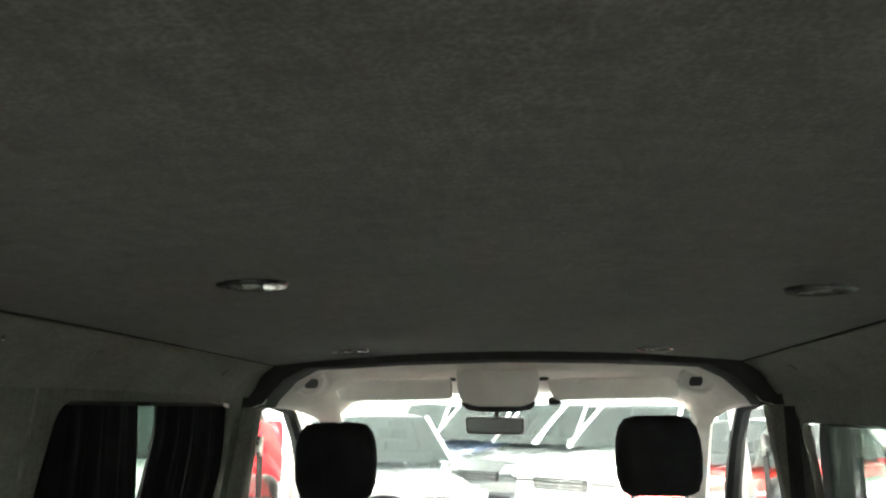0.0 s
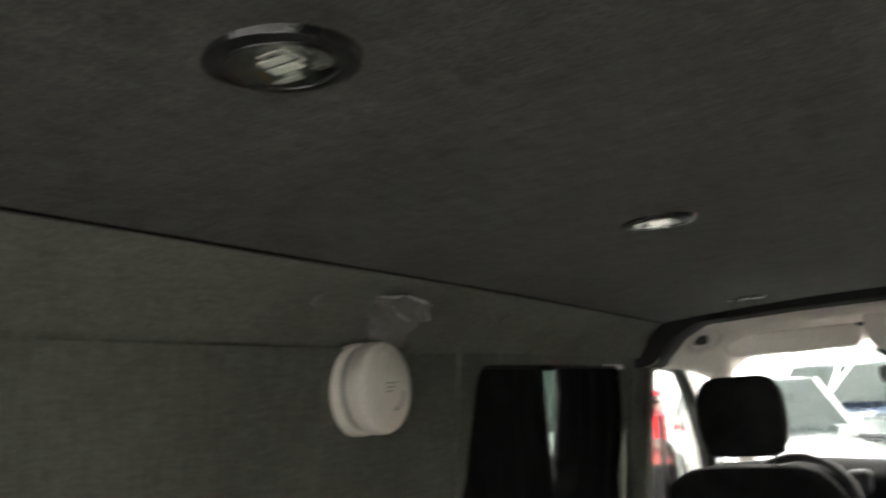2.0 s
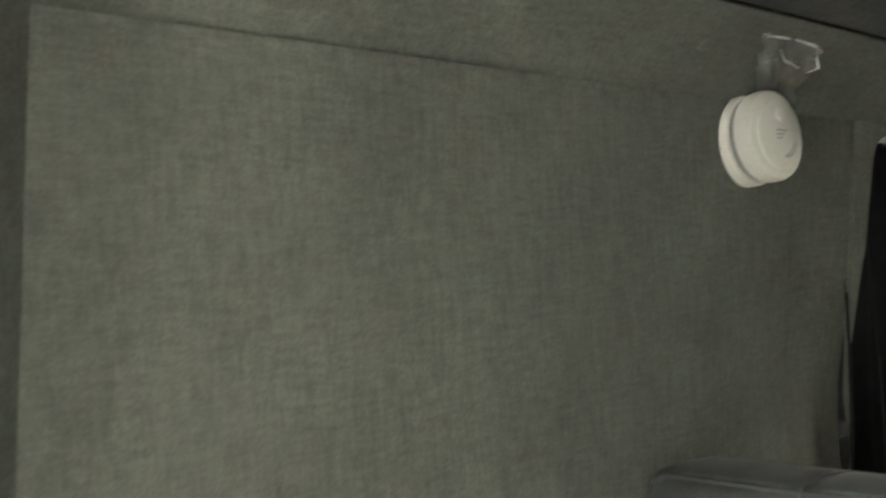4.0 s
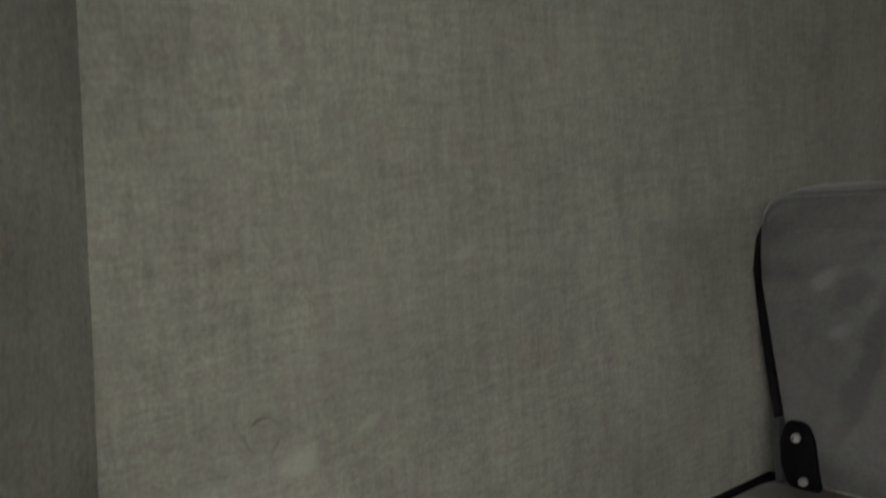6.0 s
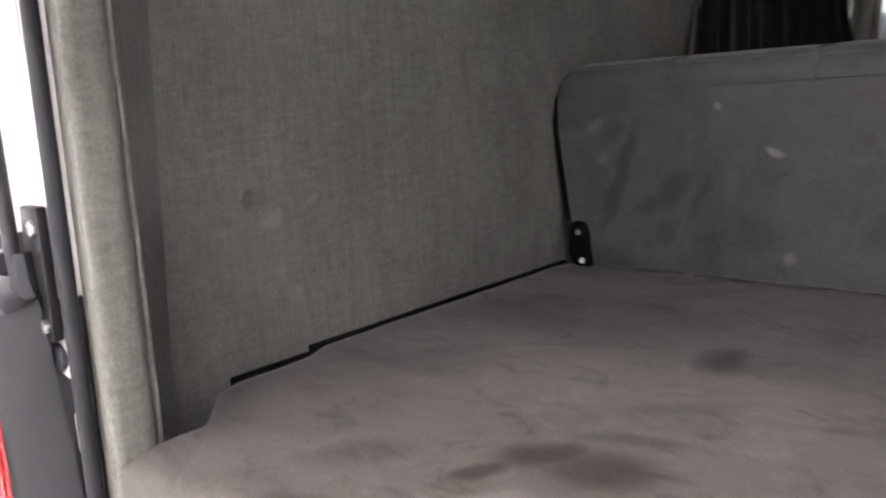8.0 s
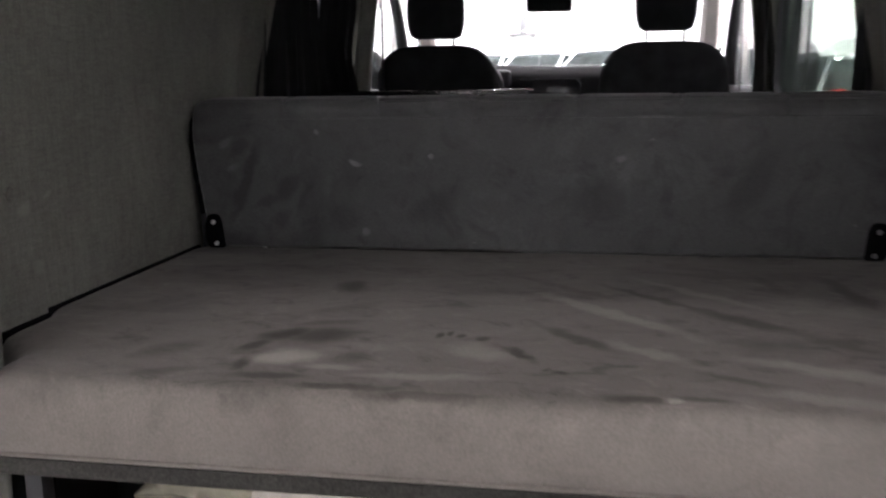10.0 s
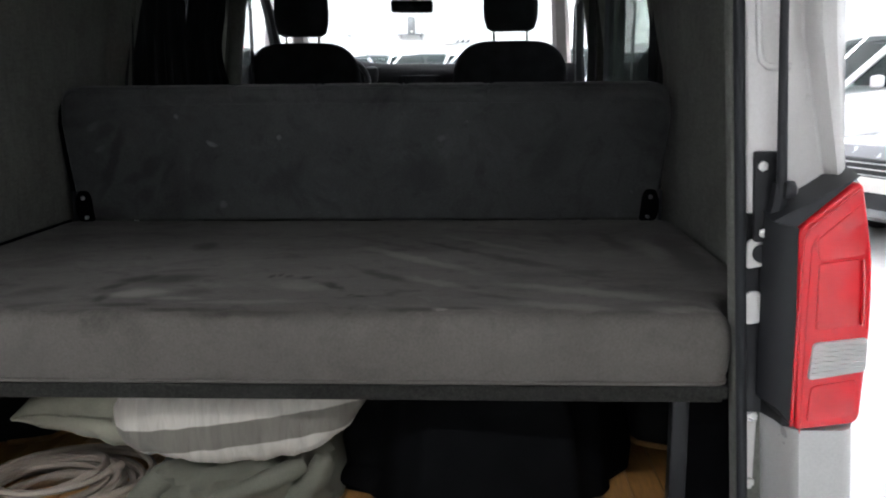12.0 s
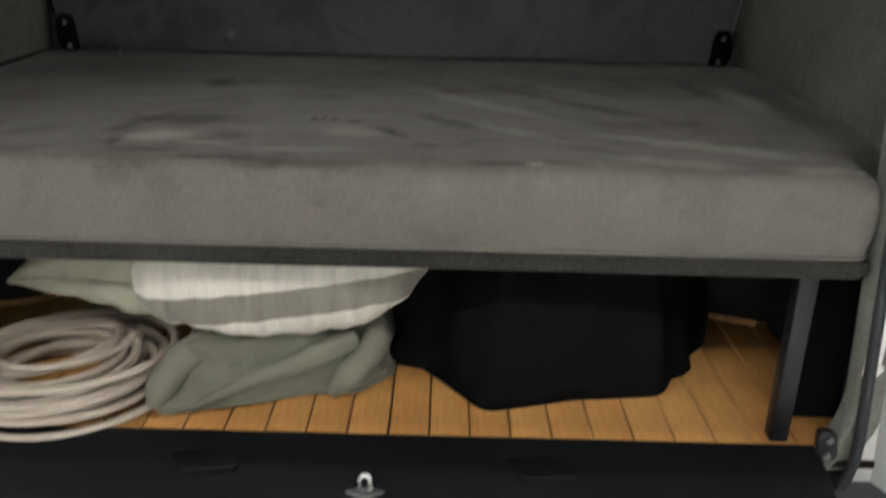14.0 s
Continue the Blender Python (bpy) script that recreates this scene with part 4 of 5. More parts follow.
# ---- windows and curtains of the living space ----
for sg, hole, tag in ((-1, (1.638, 2.55, 1.24, 1.757), "window_1"), (1, (1.52, 2.50, 1.25, 1.70), "window_2")):
    deep = -0.05 if sg < 0 else -0.088
    y0, y1, z0, z1 = hole
    win = thing(tag, "tinted side window of the van in a dark rubber frame", "window", kind="structure")
    ro = rounded([(y0 - 0.004, z0 - 0.004), (y1 + 0.004, z0 - 0.004), (y1 + 0.004, z1 + 0.004), (y0 - 0.004, z1 + 0.004)], 0.055, 6)
    ro = [(y - (0.14 if sg < 0 else 0.0) * (z1 - z) * (y1 - y) / (y1 - y0), z) for y, z in ro]
    rings = []
    for x, ins in ((wall_x(2, 1.5) + (0.014 if sg < 0 else 0.004), 0.0), (0.925 + deep, 0.0), (0.925 + deep, 0.012), (0.895 + deep, 0.014)):
        cy, cz = (y0 + y1) / 2, (z0 + z1) / 2
        rings.append([(sg * x, y + (cy - y) / ((y1 - y0) / 2) * ins, z + (cz - z) / ((z1 - z0) / 2) * ins) for y, z in ro])
    part("window_frame", loft(rings, True, False), RUBBER, win)
    cy, cz = (y0 + y1) / 2, (z0 + z1) / 2
    # Added flare from frame to skin, there to block leaking light.
    part("leak_flare", loft([[(sg * x, y + (y - cy) * grow, z + (z - cz) * grow) for y, z in ro] for x, grow in ((0.9255 + deep, 0.0), (0.955, 0.22))], True, False), RUBBER, win)
    pane = part("pane", prism(ro, "x", sg * (0.914 + deep), sg * (0.919 + deep)), TINT, win)
    pane.visible_shadow = False


def drape(name, label, sg, y_lo, y_hi, z0, z1, folds, depth, x0, seed, cloth=None, grp="window curtains"):
    """A hanging cloth: y_lo(v) and y_hi(v) are its edges at height fraction v, from the hem upwards."""
    ob = thing(name, label, "curtain", group=grp)

    def at(u, v):
        a, b = y_lo(v), y_hi(v)
        w = 0.5 * noise.noise(Vector((seed, v * 1.5, u * 2)))
        y = a + (b - a) * (u + 0.006 * math.sin(folds * math.tau * u * 2))
        x = x0 + depth * math.sin(folds * math.tau * u + w * 3) * (0.55 + 0.45 * (1 - v)) + 0.25 * depth * math.sin(folds * 2.7 * math.tau * u + seed)
        return (sg * x, y, z0 + (z1 - z0) * v)

    part("cloth", sheet(int(folds * 14), 18, at, 0.002), cloth or CURTAIN, ob)
    part("rail", tube([(sg * (x0 + 0.006), y_lo(1) - 0.01, z1 + 0.004), (sg * (x0 + 0.006), y_hi(1) + 0.01, z1 + 0.004)], 0.004, 8), RUBBER, ob)


drape("curtain", "black pleated curtain drawn over the side window", -1, lambda v: 1.50 + 0.09 * v, lambda v: 2.05 - 0.03 * v, 1.15, 1.748, 6, 0.014, 0.80, 1.0)
drape("curtain", "black pleated curtain drawn over the side window", -1, lambda v: 2.025 + 0.105 * max(0.0, min(1.0, (v - 0.50) / 0.40)), lambda v: 2.565 - 0.10 * math.exp(-((v - 0.45) / 0.2) ** 2), 1.15, 1.748, 6, 0.014, 0.80, 4.0)
drape("curtain", "dark curtain gathered beside the cab", 1, lambda v: 2.50 + 0.02 * (1 - v), lambda v: 2.595, 0.95, 1.74, 4, 0.016, 0.765, 7.0, FELT_DARK)

cab = thing("cabinet", "black kitchen cabinet with a glossy top behind the driver's seat", "cabinet")
part("body", boxed((-0.44, 2.23, 0.905), (0.70, 0.31, 0.71), 0.006), CAB_DARK, cab)
part("top", boxed((-0.435, 2.22, 1.272), (0.735, 0.35, 0.024), 0.005), BLACK_GLOSS, cab, "glossy black top")
for k in range(2):
    d = part("door", boxed((-0.615 + 0.35 * k, 2.068, 0.90), (0.335, 0.016, 0.66), 0.004), BLACK_GLOSS, cab)
    part("handle", tube([(-0.49 + 0.1 * k, 2.06, 1.10), (-0.49 + 0.1 * k, 2.045, 1.10), (-0.49 + 0.1 * k, 2.045, 1.20), (-0.49 + 0.1 * k, 2.06, 1.20)], 0.004, 8), METAL, d)

# ---- cab ----
hoop = thing("roof_hoop", "dark fabric-covered body hoop between living space and cab", "trim", kind="structure")


def hoop_ring(y, grow):
    back = lambda x: 0.17 * max(0.0, min(1.0, (abs(x) - 0.58) / 0.14))
    inner = [(-0.722, 1.745), (-0.700, 1.768), (-0.665, 1.79), (-0.62, 1.82), (-0.545, 1.850), (-0.3, 1.862), (0, 1.868)]
    inner = inner + [(-x, z) for x, z in inner[-2::-1]]
    outer = [(-0.80, 1.745), (-0.785, 1.785), (-0.74, 1.84), (-0.66, 1.885), (-0.56, 1.90), (-0.3, 1.905), (0, 1.91)]
    outer = outer + [(-x, z) for x, z in outer[-2::-1]]
    return [(x * (1 + grow), y + back(x), z + grow * 0.3) for x, z in inner] + [(x, y + back(x), z) for x, z in outer[::-1]]


part("hoop", loft([hoop_ring(2.516, 0.008), hoop_ring(2.524, 0.0), hoop_ring(2.64, 0.0), hoop_ring(2.655, 0.008)]), FELT_DARK, hoop)
for sg in (-1, 1):
    part("pillar_cover", loft([[(sg * (x + 0.13 * max(0.0, min(0.45, 1.745 - z))), y, z) for x, y in rounded([(0.718, 2.615), (0.722, 2.69), (0.80, 2.72), (0.82, 2.60)], 0.012, 3)] for z in (0.58, 1.0, 1.25, 1.4, 1.6, 1.745)]), FELT_WALL, hoop, "grey felt door pillar cover")

cab_roof = thing("cab_headliner", "light grey moulded headliner over the cab", "headliner", kind="structure")


def cab_prof(y, drop, w):
    prof = [(0, 1.885), (0.25, 1.883), (0.45, 1.876), (0.56, 1.862), (0.63, 1.835), (0.685, 1.79), (0.715, 1.755), (0.75, 1.745)]
    full = [(-x, z) for x, z in prof[::-1]] + prof[1:]
    return [(x * w, y, z - drop * (1 - 0.35 * abs(x))) for x, z in full]


secs = [cab_prof(y, d, w) for y, d, w in ((2.66, 0.0, 1.0), (2.85, 0.0, 1.0), (3.05, 0.008, 0.995), (3.22, 0.025, 0.985), (3.36, 0.055, 0.975), (3.45, 0.095, 0.97))]
bm = loft(secs, False, False)
bmesh.ops.solidify(bm, geom=bm.faces[:], thickness=0.012)
part("shell", bm, CAB_TRIM, cab_roof)
for sg in (-1, 1):
    hx, hy = (-0.628, 2.885) if sg < 0 else (0.600, 2.985)
    ring = [(hx + 0.046 * math.cos(a) - sg * 0.012 * math.sin(a), hy - 0.012 * math.sin(a), 1.822 + 0.034 * math.sin(a)) for a in (k * math.tau / 24 for k in range(24))]
    part("handle_mount", tube(ring, 0.0085, 8, True), CAB_TRIM, cab_roof, "light grey raised handle mount")
    part("mount_plate", prism([(hx + 0.044 * math.cos(a), 1.822 + 0.033 * math.sin(a)) for a in (k * math.tau / 20 for k in range(20))], "y", hy + 0.007, hy + 0.115, 0.004), CAB_TRIM, cab_roof)
    # A flat dark plate stands in for the shaded hollow of the handle.
    part("recess", prism(rounded([(hx - 0.024, 1.806), (hx + 0.018, 1.806), (hx + 0.022, 1.834), (hx - 0.016, 1.836)], 0.010, 4), "y", hy - 0.001, hy + 0.008, 0.002), CAB_DARK, cab_roof, "dark plate for the shade in the handle recess")
    a0, a1 = Vector((sg * 0.695, 3.38, 1.765)), Vector((sg * 0.80, 4.25, 1.36))
    rings = []
    for k in range(8):
        t = k / 7
        p = a0.lerp(a1, t) + Vector((0, 0, 0.03 * math.sin(math.pi * t)))
        w = 0.045 + 0.02 * t
        rings.append([(p.x + sg * dx * w, p.y + dy * w, p.z + dz * w) for dx, dy, dz in ((-0.9, -0.2, -0.2), (-0.5, -0.7, -0.5), (0.5, -0.7, -0.6), (0.9, 0.1, 0.0), (0.5, 0.6, 0.5), (-0.6, 0.5, 0.4))])
    part("pillar_trim", loft(rings), CAB_TRIM, cab_roof, "light grey windscreen pillar trim")

console = thing("overhead_console", "grey overhead console with a dark lower lamp unit", "console")
part("housing", prism(rounded([(-0.19, 1.875), (-0.175, 1.768), (-0.12, 1.745), (0.05, 1.745), (0.095, 1.768), (0.11, 1.875)], 0.03, 4), "y", 3.14, 3.32, 0.01), CAB_TRIM, console)
part("lamp_unit", prism(rounded([(-0.175, 1.764), (-0.15, 1.734), (-0.10, 1.727), (0.03, 1.727), (0.075, 1.734), (0.095, 1.764)], 0.012, 4), "y", 3.17, 3.34, 0.006), CAB_DARK, console)
for sg, x0, x1 in ((-1, -0.645, -0.205), (1, 0.125, 0.585)):
    v = thing("sun_visor", "light grey cloth sun visor folded up under the headliner", "sun visor", group="sun visors")
    part("flap", prism(rounded([(x0, 1.842), (x1, 1.848), (x1 + 0.0, 1.772), (x0 + 0.03, 1.766)], 0.02, 5), "y", 3.235, 3.26, 0.009, 3), CAB_TRIM, v)
    part("clip", boxed((x1 + 0.012 if sg < 0 else x0 - 0.012, 3.25, 1.842), (0.05, 0.018, 0.012), 0.004), CAB_DARK, v)
    part("label_plate", boxed(((x0 + x1) / 2 + 0.05 * sg, 3.2335, 1.80), (0.15, 0.0012, 0.03)), WHITE_PLASTIC, v)
mirror = thing("rear_view_mirror", "black interior rear-view mirror on a short stem", "mirror")
part("shell", prism(rounded([(-0.178, 1.710), (0.048, 1.707), (0.045, 1.642), (-0.174, 1.645)], 0.018, 5), "y", 3.44, 3.475, 0.006), BLACK_PLASTIC, mirror)
part("glass", prism(rounded([(-0.170, 1.704), (0.040, 1.701), (0.038, 1.648), (-0.167, 1.651)], 0.015, 5), "y", 3.4385, 3.4395), MIRROR, mirror, "mirror glass")
part("stem", tube([(-0.06, 3.47, 1.69), (-0.06, 3.48, 1.74), (-0.06, 3.45, 1.80)], 0.009, 8), BLACK_PLASTIC, mirror)
sensor = thing("camera_unit", "small black sensor pod on the windscreen beside the console", "sensor")
part("pod", boxed((0.16, 3.36, 1.765), (0.05, 0.03, 0.03), 0.012, 3), BLACK_PLASTIC, sensor)
wind = thing("windscreen", "clear curved windscreen of the van", "window", kind="structure")
pane = part("pane", sheet(14, 8, lambda u, v: ((u * 2 - 1) * (0.80 - 0.10 * v), 4.28 - 0.80 * v - 0.10 * (2 * u - 1) ** 2 * (1 - 0.5 * v), 1.36 + 0.43 * v), 0.005), CLEAR, wind)
pane.visible_shadow = False

dash = thing("dashboard", "black van dashboard with instrument hood and centre console", "dashboard")
prof = [(3.42, 0.95), (3.40, 1.15), (3.425, 1.31), (3.48, 1.368), (3.58, 1.382), (3.80, 1.355), (4.26, 1.265), (4.30, 1.15), (4.2, 0.95)]
rings = []
for k in range(17):
    x = -0.80 + 1.6 * k / 16
    hood = 0.018 * math.exp(-((x + 0.45) / 0.2) ** 2)
    bow = 0.05 * (x / 0.8) ** 2
    rings.append([(x, y + bow * (y < 4), z + hood * (z > 1.25)) for y, z in prof])
part("body", loft(rings), DASH, dash)
part("screen", boxed((-0.02, 3.405, 1.25), (0.24, 0.02, 0.14), 0.008), BLACK_GLOSS, dash)
part("vent", boxed((-0.285, 3.43, 1.325), (0.075, 0.05, 0.085), 0.02, 3), CAB_DARK, dash)
part("gear_console", boxed((-0.05, 3.36, 1.05), (0.26, 0.18, 0.26), 0.04, 3), DASH, dash)
wheel = thing("steering_wheel", "black steering wheel on a column", "steering wheel")
tw = Matrix.Translation((-0.46, 3.22, 1.255)) @ Matrix.Rotation(radians(62), 4, "X")
part("rim", tube([tw @ Vector((0.19 * math.cos(k * math.tau / 40), 0.19 * math.sin(k * math.tau / 40), 0)) for k in range(40)], 0.014, 10, True), RUBBER, wheel)
part("hub", boxed((0, 0, 0), (0.16, 0.12, 0.05), 0.03, 3), BLACK_PLASTIC, wheel).matrix_basis = tw @ Matrix.Translation((0, -0.01, -0.02))
for a in (0, 180, 270):
    p = Vector((math.cos(radians(a)), math.sin(radians(a)), 0))
    part("spoke", tube([tw @ (p * 0.06), tw @ (p * 0.185)], [0.018, 0.011], 8), BLACK_PLASTIC, wheel)
part("column", tube([tw @ Vector((0, 0, -0.02)), tw @ Vector((0, 0, -0.30))], 0.04, 10), BLACK_PLASTIC, wheel)


def cab_seat(cx, hz):
    s = thing("cab_seat", "black cloth cab seat with a headrest on chrome posts", "seat", group="cab seats")

    def ring(y, w, z):
        return [(cx + px, y + py, z) for px, py in rounded([(-w, -0.055), (w, -0.055), (w * 0.96, 0.06), (-w * 0.96, 0.06)], 0.045, 4)]

    part("backrest", loft([ring(2.83, 0.20, 0.90), ring(2.80, 0.245, 0.98), ring(2.75, 0.262, 1.12), ring(2.71, 0.260, 1.25)] + [ring(2.69 - 0.023 * math.sin(a), 0.095 + 0.158 * math.cos(a) ** 0.85, 1.315 + 0.142 * math.sin(a)) for a in (math.pi / 2 * k / 9 for k in range(10))]), SEAT_CLOTH, s)
    part("seat", boxed((cx, 3.03, 0.93), (0.50, 0.52, 0.15), 0.05, 3), SEAT_CLOTH, s)
    part("base", boxed((cx, 3.0, 0.70), (0.44, 0.46, 0.32), 0.02), CAB_DARK, s)
    hr = []
    for z, w, d in ((0.0, 0.085, 0.03), (0.012, 0.105, 0.045), (0.05, 0.117, 0.055), (0.10, 0.120, 0.058), (0.15, 0.117, 0.055), (0.185, 0.108, 0.048), (0.208, 0.09, 0.034), (0.216, 0.06, 0.018)):
        hr.append([(cx + px, 2.665 + py, hz + z) for px, py in rounded([(-w, -d), (w, -d), (w * 0.97, d), (-w * 0.97, d)], d * 0.8, 4)])
    part("headrest", loft(hr), SEAT_CLOTH, s)
    for dx in (-0.072, 0.072):
        part("post", tube([(cx + dx, 2.667, 1.43), (cx + dx, 2.667, hz + 0.02)], 0.006, 8), CHROME, s)
    return s


cab_seat(-0.49, 1.485)
cab_seat(0.425, 1.50)

# ---- van body ----
van = thing("camper_van", "pearl white panel van with its tailgate open", "van")


def skin_x(y, z):
    base = 0.945 - 0.10 * max(0.0, z - 1.25) ** 1.3 - 0.05 * max(0.0, 0.6 - z)
    return base - 0.06 * max(0.0, (0.9 - y) / 0.9) ** 2 - 0.10 * max(0.0, (y - 3.9) / 0.9) ** 2


for sg in (-1, 1):
    holes = ((1.570, 2.55, 1.24, 1.765) if sg < 0 else (1.45, 2.70, 1.20, 1.74), (2.76, 3.72, 1.28, 1.745))
    ys = sorted({0.62, 1.0, 3.95, 4.3, 4.75, *[v for h in holes for v in h[:2]]})
    zs = sorted({0.30, 0.55, 0.9, 1.83, 1.90, *[v for h in holes for v in h[2:]]})
    bm = bmesh.new()
    grid = {(y, z): bm.verts.new((sg * skin_x(y, z), y, z)) for y in ys for z in zs}
    for ya, yb in zip(ys, ys[1:]):
        for za, zb in zip(zs, zs[1:]):
            mid = ((ya + yb) / 2, (za + zb) / 2)
            if any(h[0] < mid[0] < h[1] and h[2] < mid[1] < h[3] for h in holes) or (mid[0] > 3.95 and mid[1] > 1.28):
                continue
            bm.faces.new((grid[ya, za], grid[yb, za], grid[yb, zb], grid[ya, zb]))
    bmesh.ops.recalc_face_normals(bm, faces=bm.faces)
    bmesh.ops.solidify(bm, geom=bm.faces[:], thickness=0.008)
    part("side_panel", bm, PAINT, van)
    d = part("door_trim", boxed((sg * 0.845, 3.25, 0.95), (0.08, 0.98, 0.66), 0.03, 3), CAB_DARK, van, "dark door trim")
    dw = part("door_window", prism(rounded([(2.77, 1.27), (3.74, 1.27), (3.60, 1.46), (3.25, 1.735), (2.80, 1.745)], [0.03, 0.02, 0.1, 0.12, 0.05], 5), "x", sg * 0.885, sg * 0.890), CLEAR, van, "clear door glass")
    dw.visible_shadow = False
    part("door_frame", tube([(sg * 0.855, 2.77, 1.26), (sg * 0.83, 2.77, 1.60), (sg * 0.805, 2.80, 1.74), (sg * 0.79, 2.95, 1.765), (sg * 0.79, 3.18, 1.745), (sg * 0.80, 3.36, 1.63), (sg * 0.825, 3.60, 1.44), (sg * 0.85, 3.75, 1.27)], [0.03, 0.03, 0.026, 0.022, 0.024, 0.028, 0.032, 0.036], 8), RUBBER, van, "black rubber door frame")
    # belt anchor and strap on the pillar
    part("seat_belt", sheet(1, 12, lambda u, v: (sg * (0.712 - 0.01 * v), 2.60 + 0.05 * u - 0.02 * v, 1.0 + 0.62 * v), 0.002), BLACK_PLASTIC, van, "black seat belt strap")
    part("belt_anchor", boxed((sg * 0.704, 2.61, 1.635), (0.016, 0.035, 0.06), 0.006), METAL, van)
    mi = part("wing_mirror", boxed((sg * 1.10, 3.64, 1.355), (0.28, 0.14, 0.25), 0.05, 3), BLACK_PLASTIC, van, "black wing mirror")
    for yw in (0.95, 4.0):
        w = part("wheel", disced((sg * 0.86, yw, 0.33), (1, 0, 0), 0.20, 0.20, 28, 0.02), RIM, van, "alloy wheel")
        ring = [(0.20, -0.10), (0.30, -0.11), (0.33, -0.08), (0.33, 0.08), (0.30, 0.11), (0.20, 0.10)]
        part("tyre", loft([[(sg * 0.86 + b, yw + r * math.cos(k * math.tau / 32), 0.33 + r * math.sin(k * math.tau / 32)) for r, b in ring] for k in range(33)], True, False), TYRE, w)

    # rear corner: painted post, drip channel and side return
    def corner_ring(z, sg=sg):
        p = 0.655 - 0.07 * (z - 0.9)
        g = 0.14 * max(0.0, 1.35 - z)
        pl = [(0.022, 0.068), (0.027, 0.050), (0.033, 0.045), (0.056, 0.0445), (0.080, 0.044), (0.090, 0.047), (0.098 + 0.5 * g, 0.053), (0.105 + g, 0.061), (0.110 + g, 0.064), (0.114 + g, 0.063), (0.118 + g, 0.050), (0.122 + g, 0.038), (0.127 + 0.8 * g, 0.033), (0.147 + 0.33 * g, 0.036), (0.155 + 0.33 * g, 0.046), (0.185, 0.10), (0.215, 0.25), (0.262 + 0.03 * (1.9 - z), 0.635), (0.24, 0.64), (0.19, 0.26), (0.15, 0.10), (0.05, 0.092)]
        return [(sg * (p + dx), y, z) for dx, y in pl]

    part("rear_pillar", loft([corner_ring(z) for z in (1.10, 1.15, 1.2, 1.25, 1.3, 1.35, 1.5, 1.65, 1.8, 1.9)]), PAINT, van)
    # pressed recess on the pillar
    part("pressed_bead", tube([(sg * x, 0.0432, z) for x, z in ((0.641, 1.78), (0.655, 1.58), (0.664, 1.43), (0.670, 1.345), (0.672, 1.325), (0.676, 1.311), (0.684, 1.304), (0.70, 1.3025), (0.715, 1.303))], 0.0052, 8), PAINT, van)

    def low_ring(z, sg=sg):
        p = 0.655 - 0.07 * (z - 0.9)
        pl = [(0.022, 0.062), (0.048, 0.062), (0.056, 0.045), (0.070, -0.002), (0.080, -0.012), (0.140, -0.012), (0.156, -0.002), (0.20, 0.10), (0.23, 0.25), (0.275, 0.635), (0.25, 0.64), (0.2, 0.26), (0.15, 0.10), (0.05, 0.092)]
        return [(sg * (p + dx), y, z) for dx, y in pl]

    part("lower_quarter", loft([low_ring(z) for z in (0.34, 0.45, 0.55, 0.66, 0.797)]), PAINT_SILVER, van, "silver lower rear quarter")
    part("lamp_pocket", loft([[(sg * (0.655 - 0.07 * (z - 0.9) + dx), y, z) for dx, y in ((0.022, 0.058), (0.048, 0.056), (0.058, 0.03), (0.062, 0.004), (0.075, 0.0), (0.16, 0.02), (0.2, 0.1), (0.22, 0.25), (0.262, 0.635), (0.24, 0.64), (0.19, 0.26), (0.05, 0.09))] for z in (0.797, 0.95, 1.102)]), BLACK_PLASTIC, van, "black lamp recess")
    part("flange_plate", boxed((sg * 0.694, 0.0585, 0.735), (0.022, 0.005, 0.125), 0.002), PAINT, van)
    for x, z, r in ((0.6975, 0.79, 0.0085), (0.700, 0.685, 0.0075)):
        part("flange_bolt", disced((sg * x, 0.0545, z), (0, 1, 0), r, 0.006, 6, 0.001), METAL, van)
    part("flange_tab", prism(rounded([(sg * 0.672, 1.062), (sg * 0.716, 1.064), (sg * 0.706, 1.026), (sg * 0.672, 1.018)], 0.008, 3), "y", 0.044, 0.050, 0.001), PAINT, van)
    # Black disc in place of the dark hole through the tab.
    part("tab_hole", disced((sg * 0.692, 0.042, 1.042), (0, 1, 0), 0.013, 0.008, 20, 0.002), BLACK_PLASTIC, van)
    part("oval_plug", prism(rounded([(sg * 0.674, 0.985), (sg * 0.70, 0.985), (sg * 0.702, 0.938), (sg * 0.674, 0.934)], 0.012, 4), "y", 0.048, 0.054, 0.002), PAINT, van)

    # tail lamp
    lamp = part("tail_lamp", prism(rounded([(sg * 0.722, 1.088), (sg * 0.800, 1.155), (sg * 0.822, 1.05), (sg * 0.827, 0.96), (sg * 0.823, 0.81), (sg * 0.735, 0.798)], [0.012, 0.015, 0.03, 0.03, 0.015, 0.008], 4), "y", -0.016, 0.03, 0.006, 3), RED_LENS, van, "red tail lamp")
    part("side_lens", loft([[(sg * (x + k * 0.028), -0.004 + k * 0.09, z) for x, z in ((0.800, 1.15), (0.818, 1.05), (0.825, 0.96), (0.821, 0.812), (0.79, 0.812), (0.79, 1.14))] for k in (0, 0.5, 1)]), RED_LENS_DEEP, lamp)
    part("housing", loft([[(sg * x, y, z) for x, y, z in ring] for ring in (
        ((0.688, 0.03, 1.100), (0.700, 0.05, 0.827), (0.735, 0.03, 0.799), (0.722, 0.02, 1.087)),
        ((0.700, 0.0, 1.092), (0.716, 0.005, 0.823), (0.735, -0.009, 0.800), (0.723, -0.010, 1.088)))]), BLACK_PLASTIC, lamp, "black lamp housing")
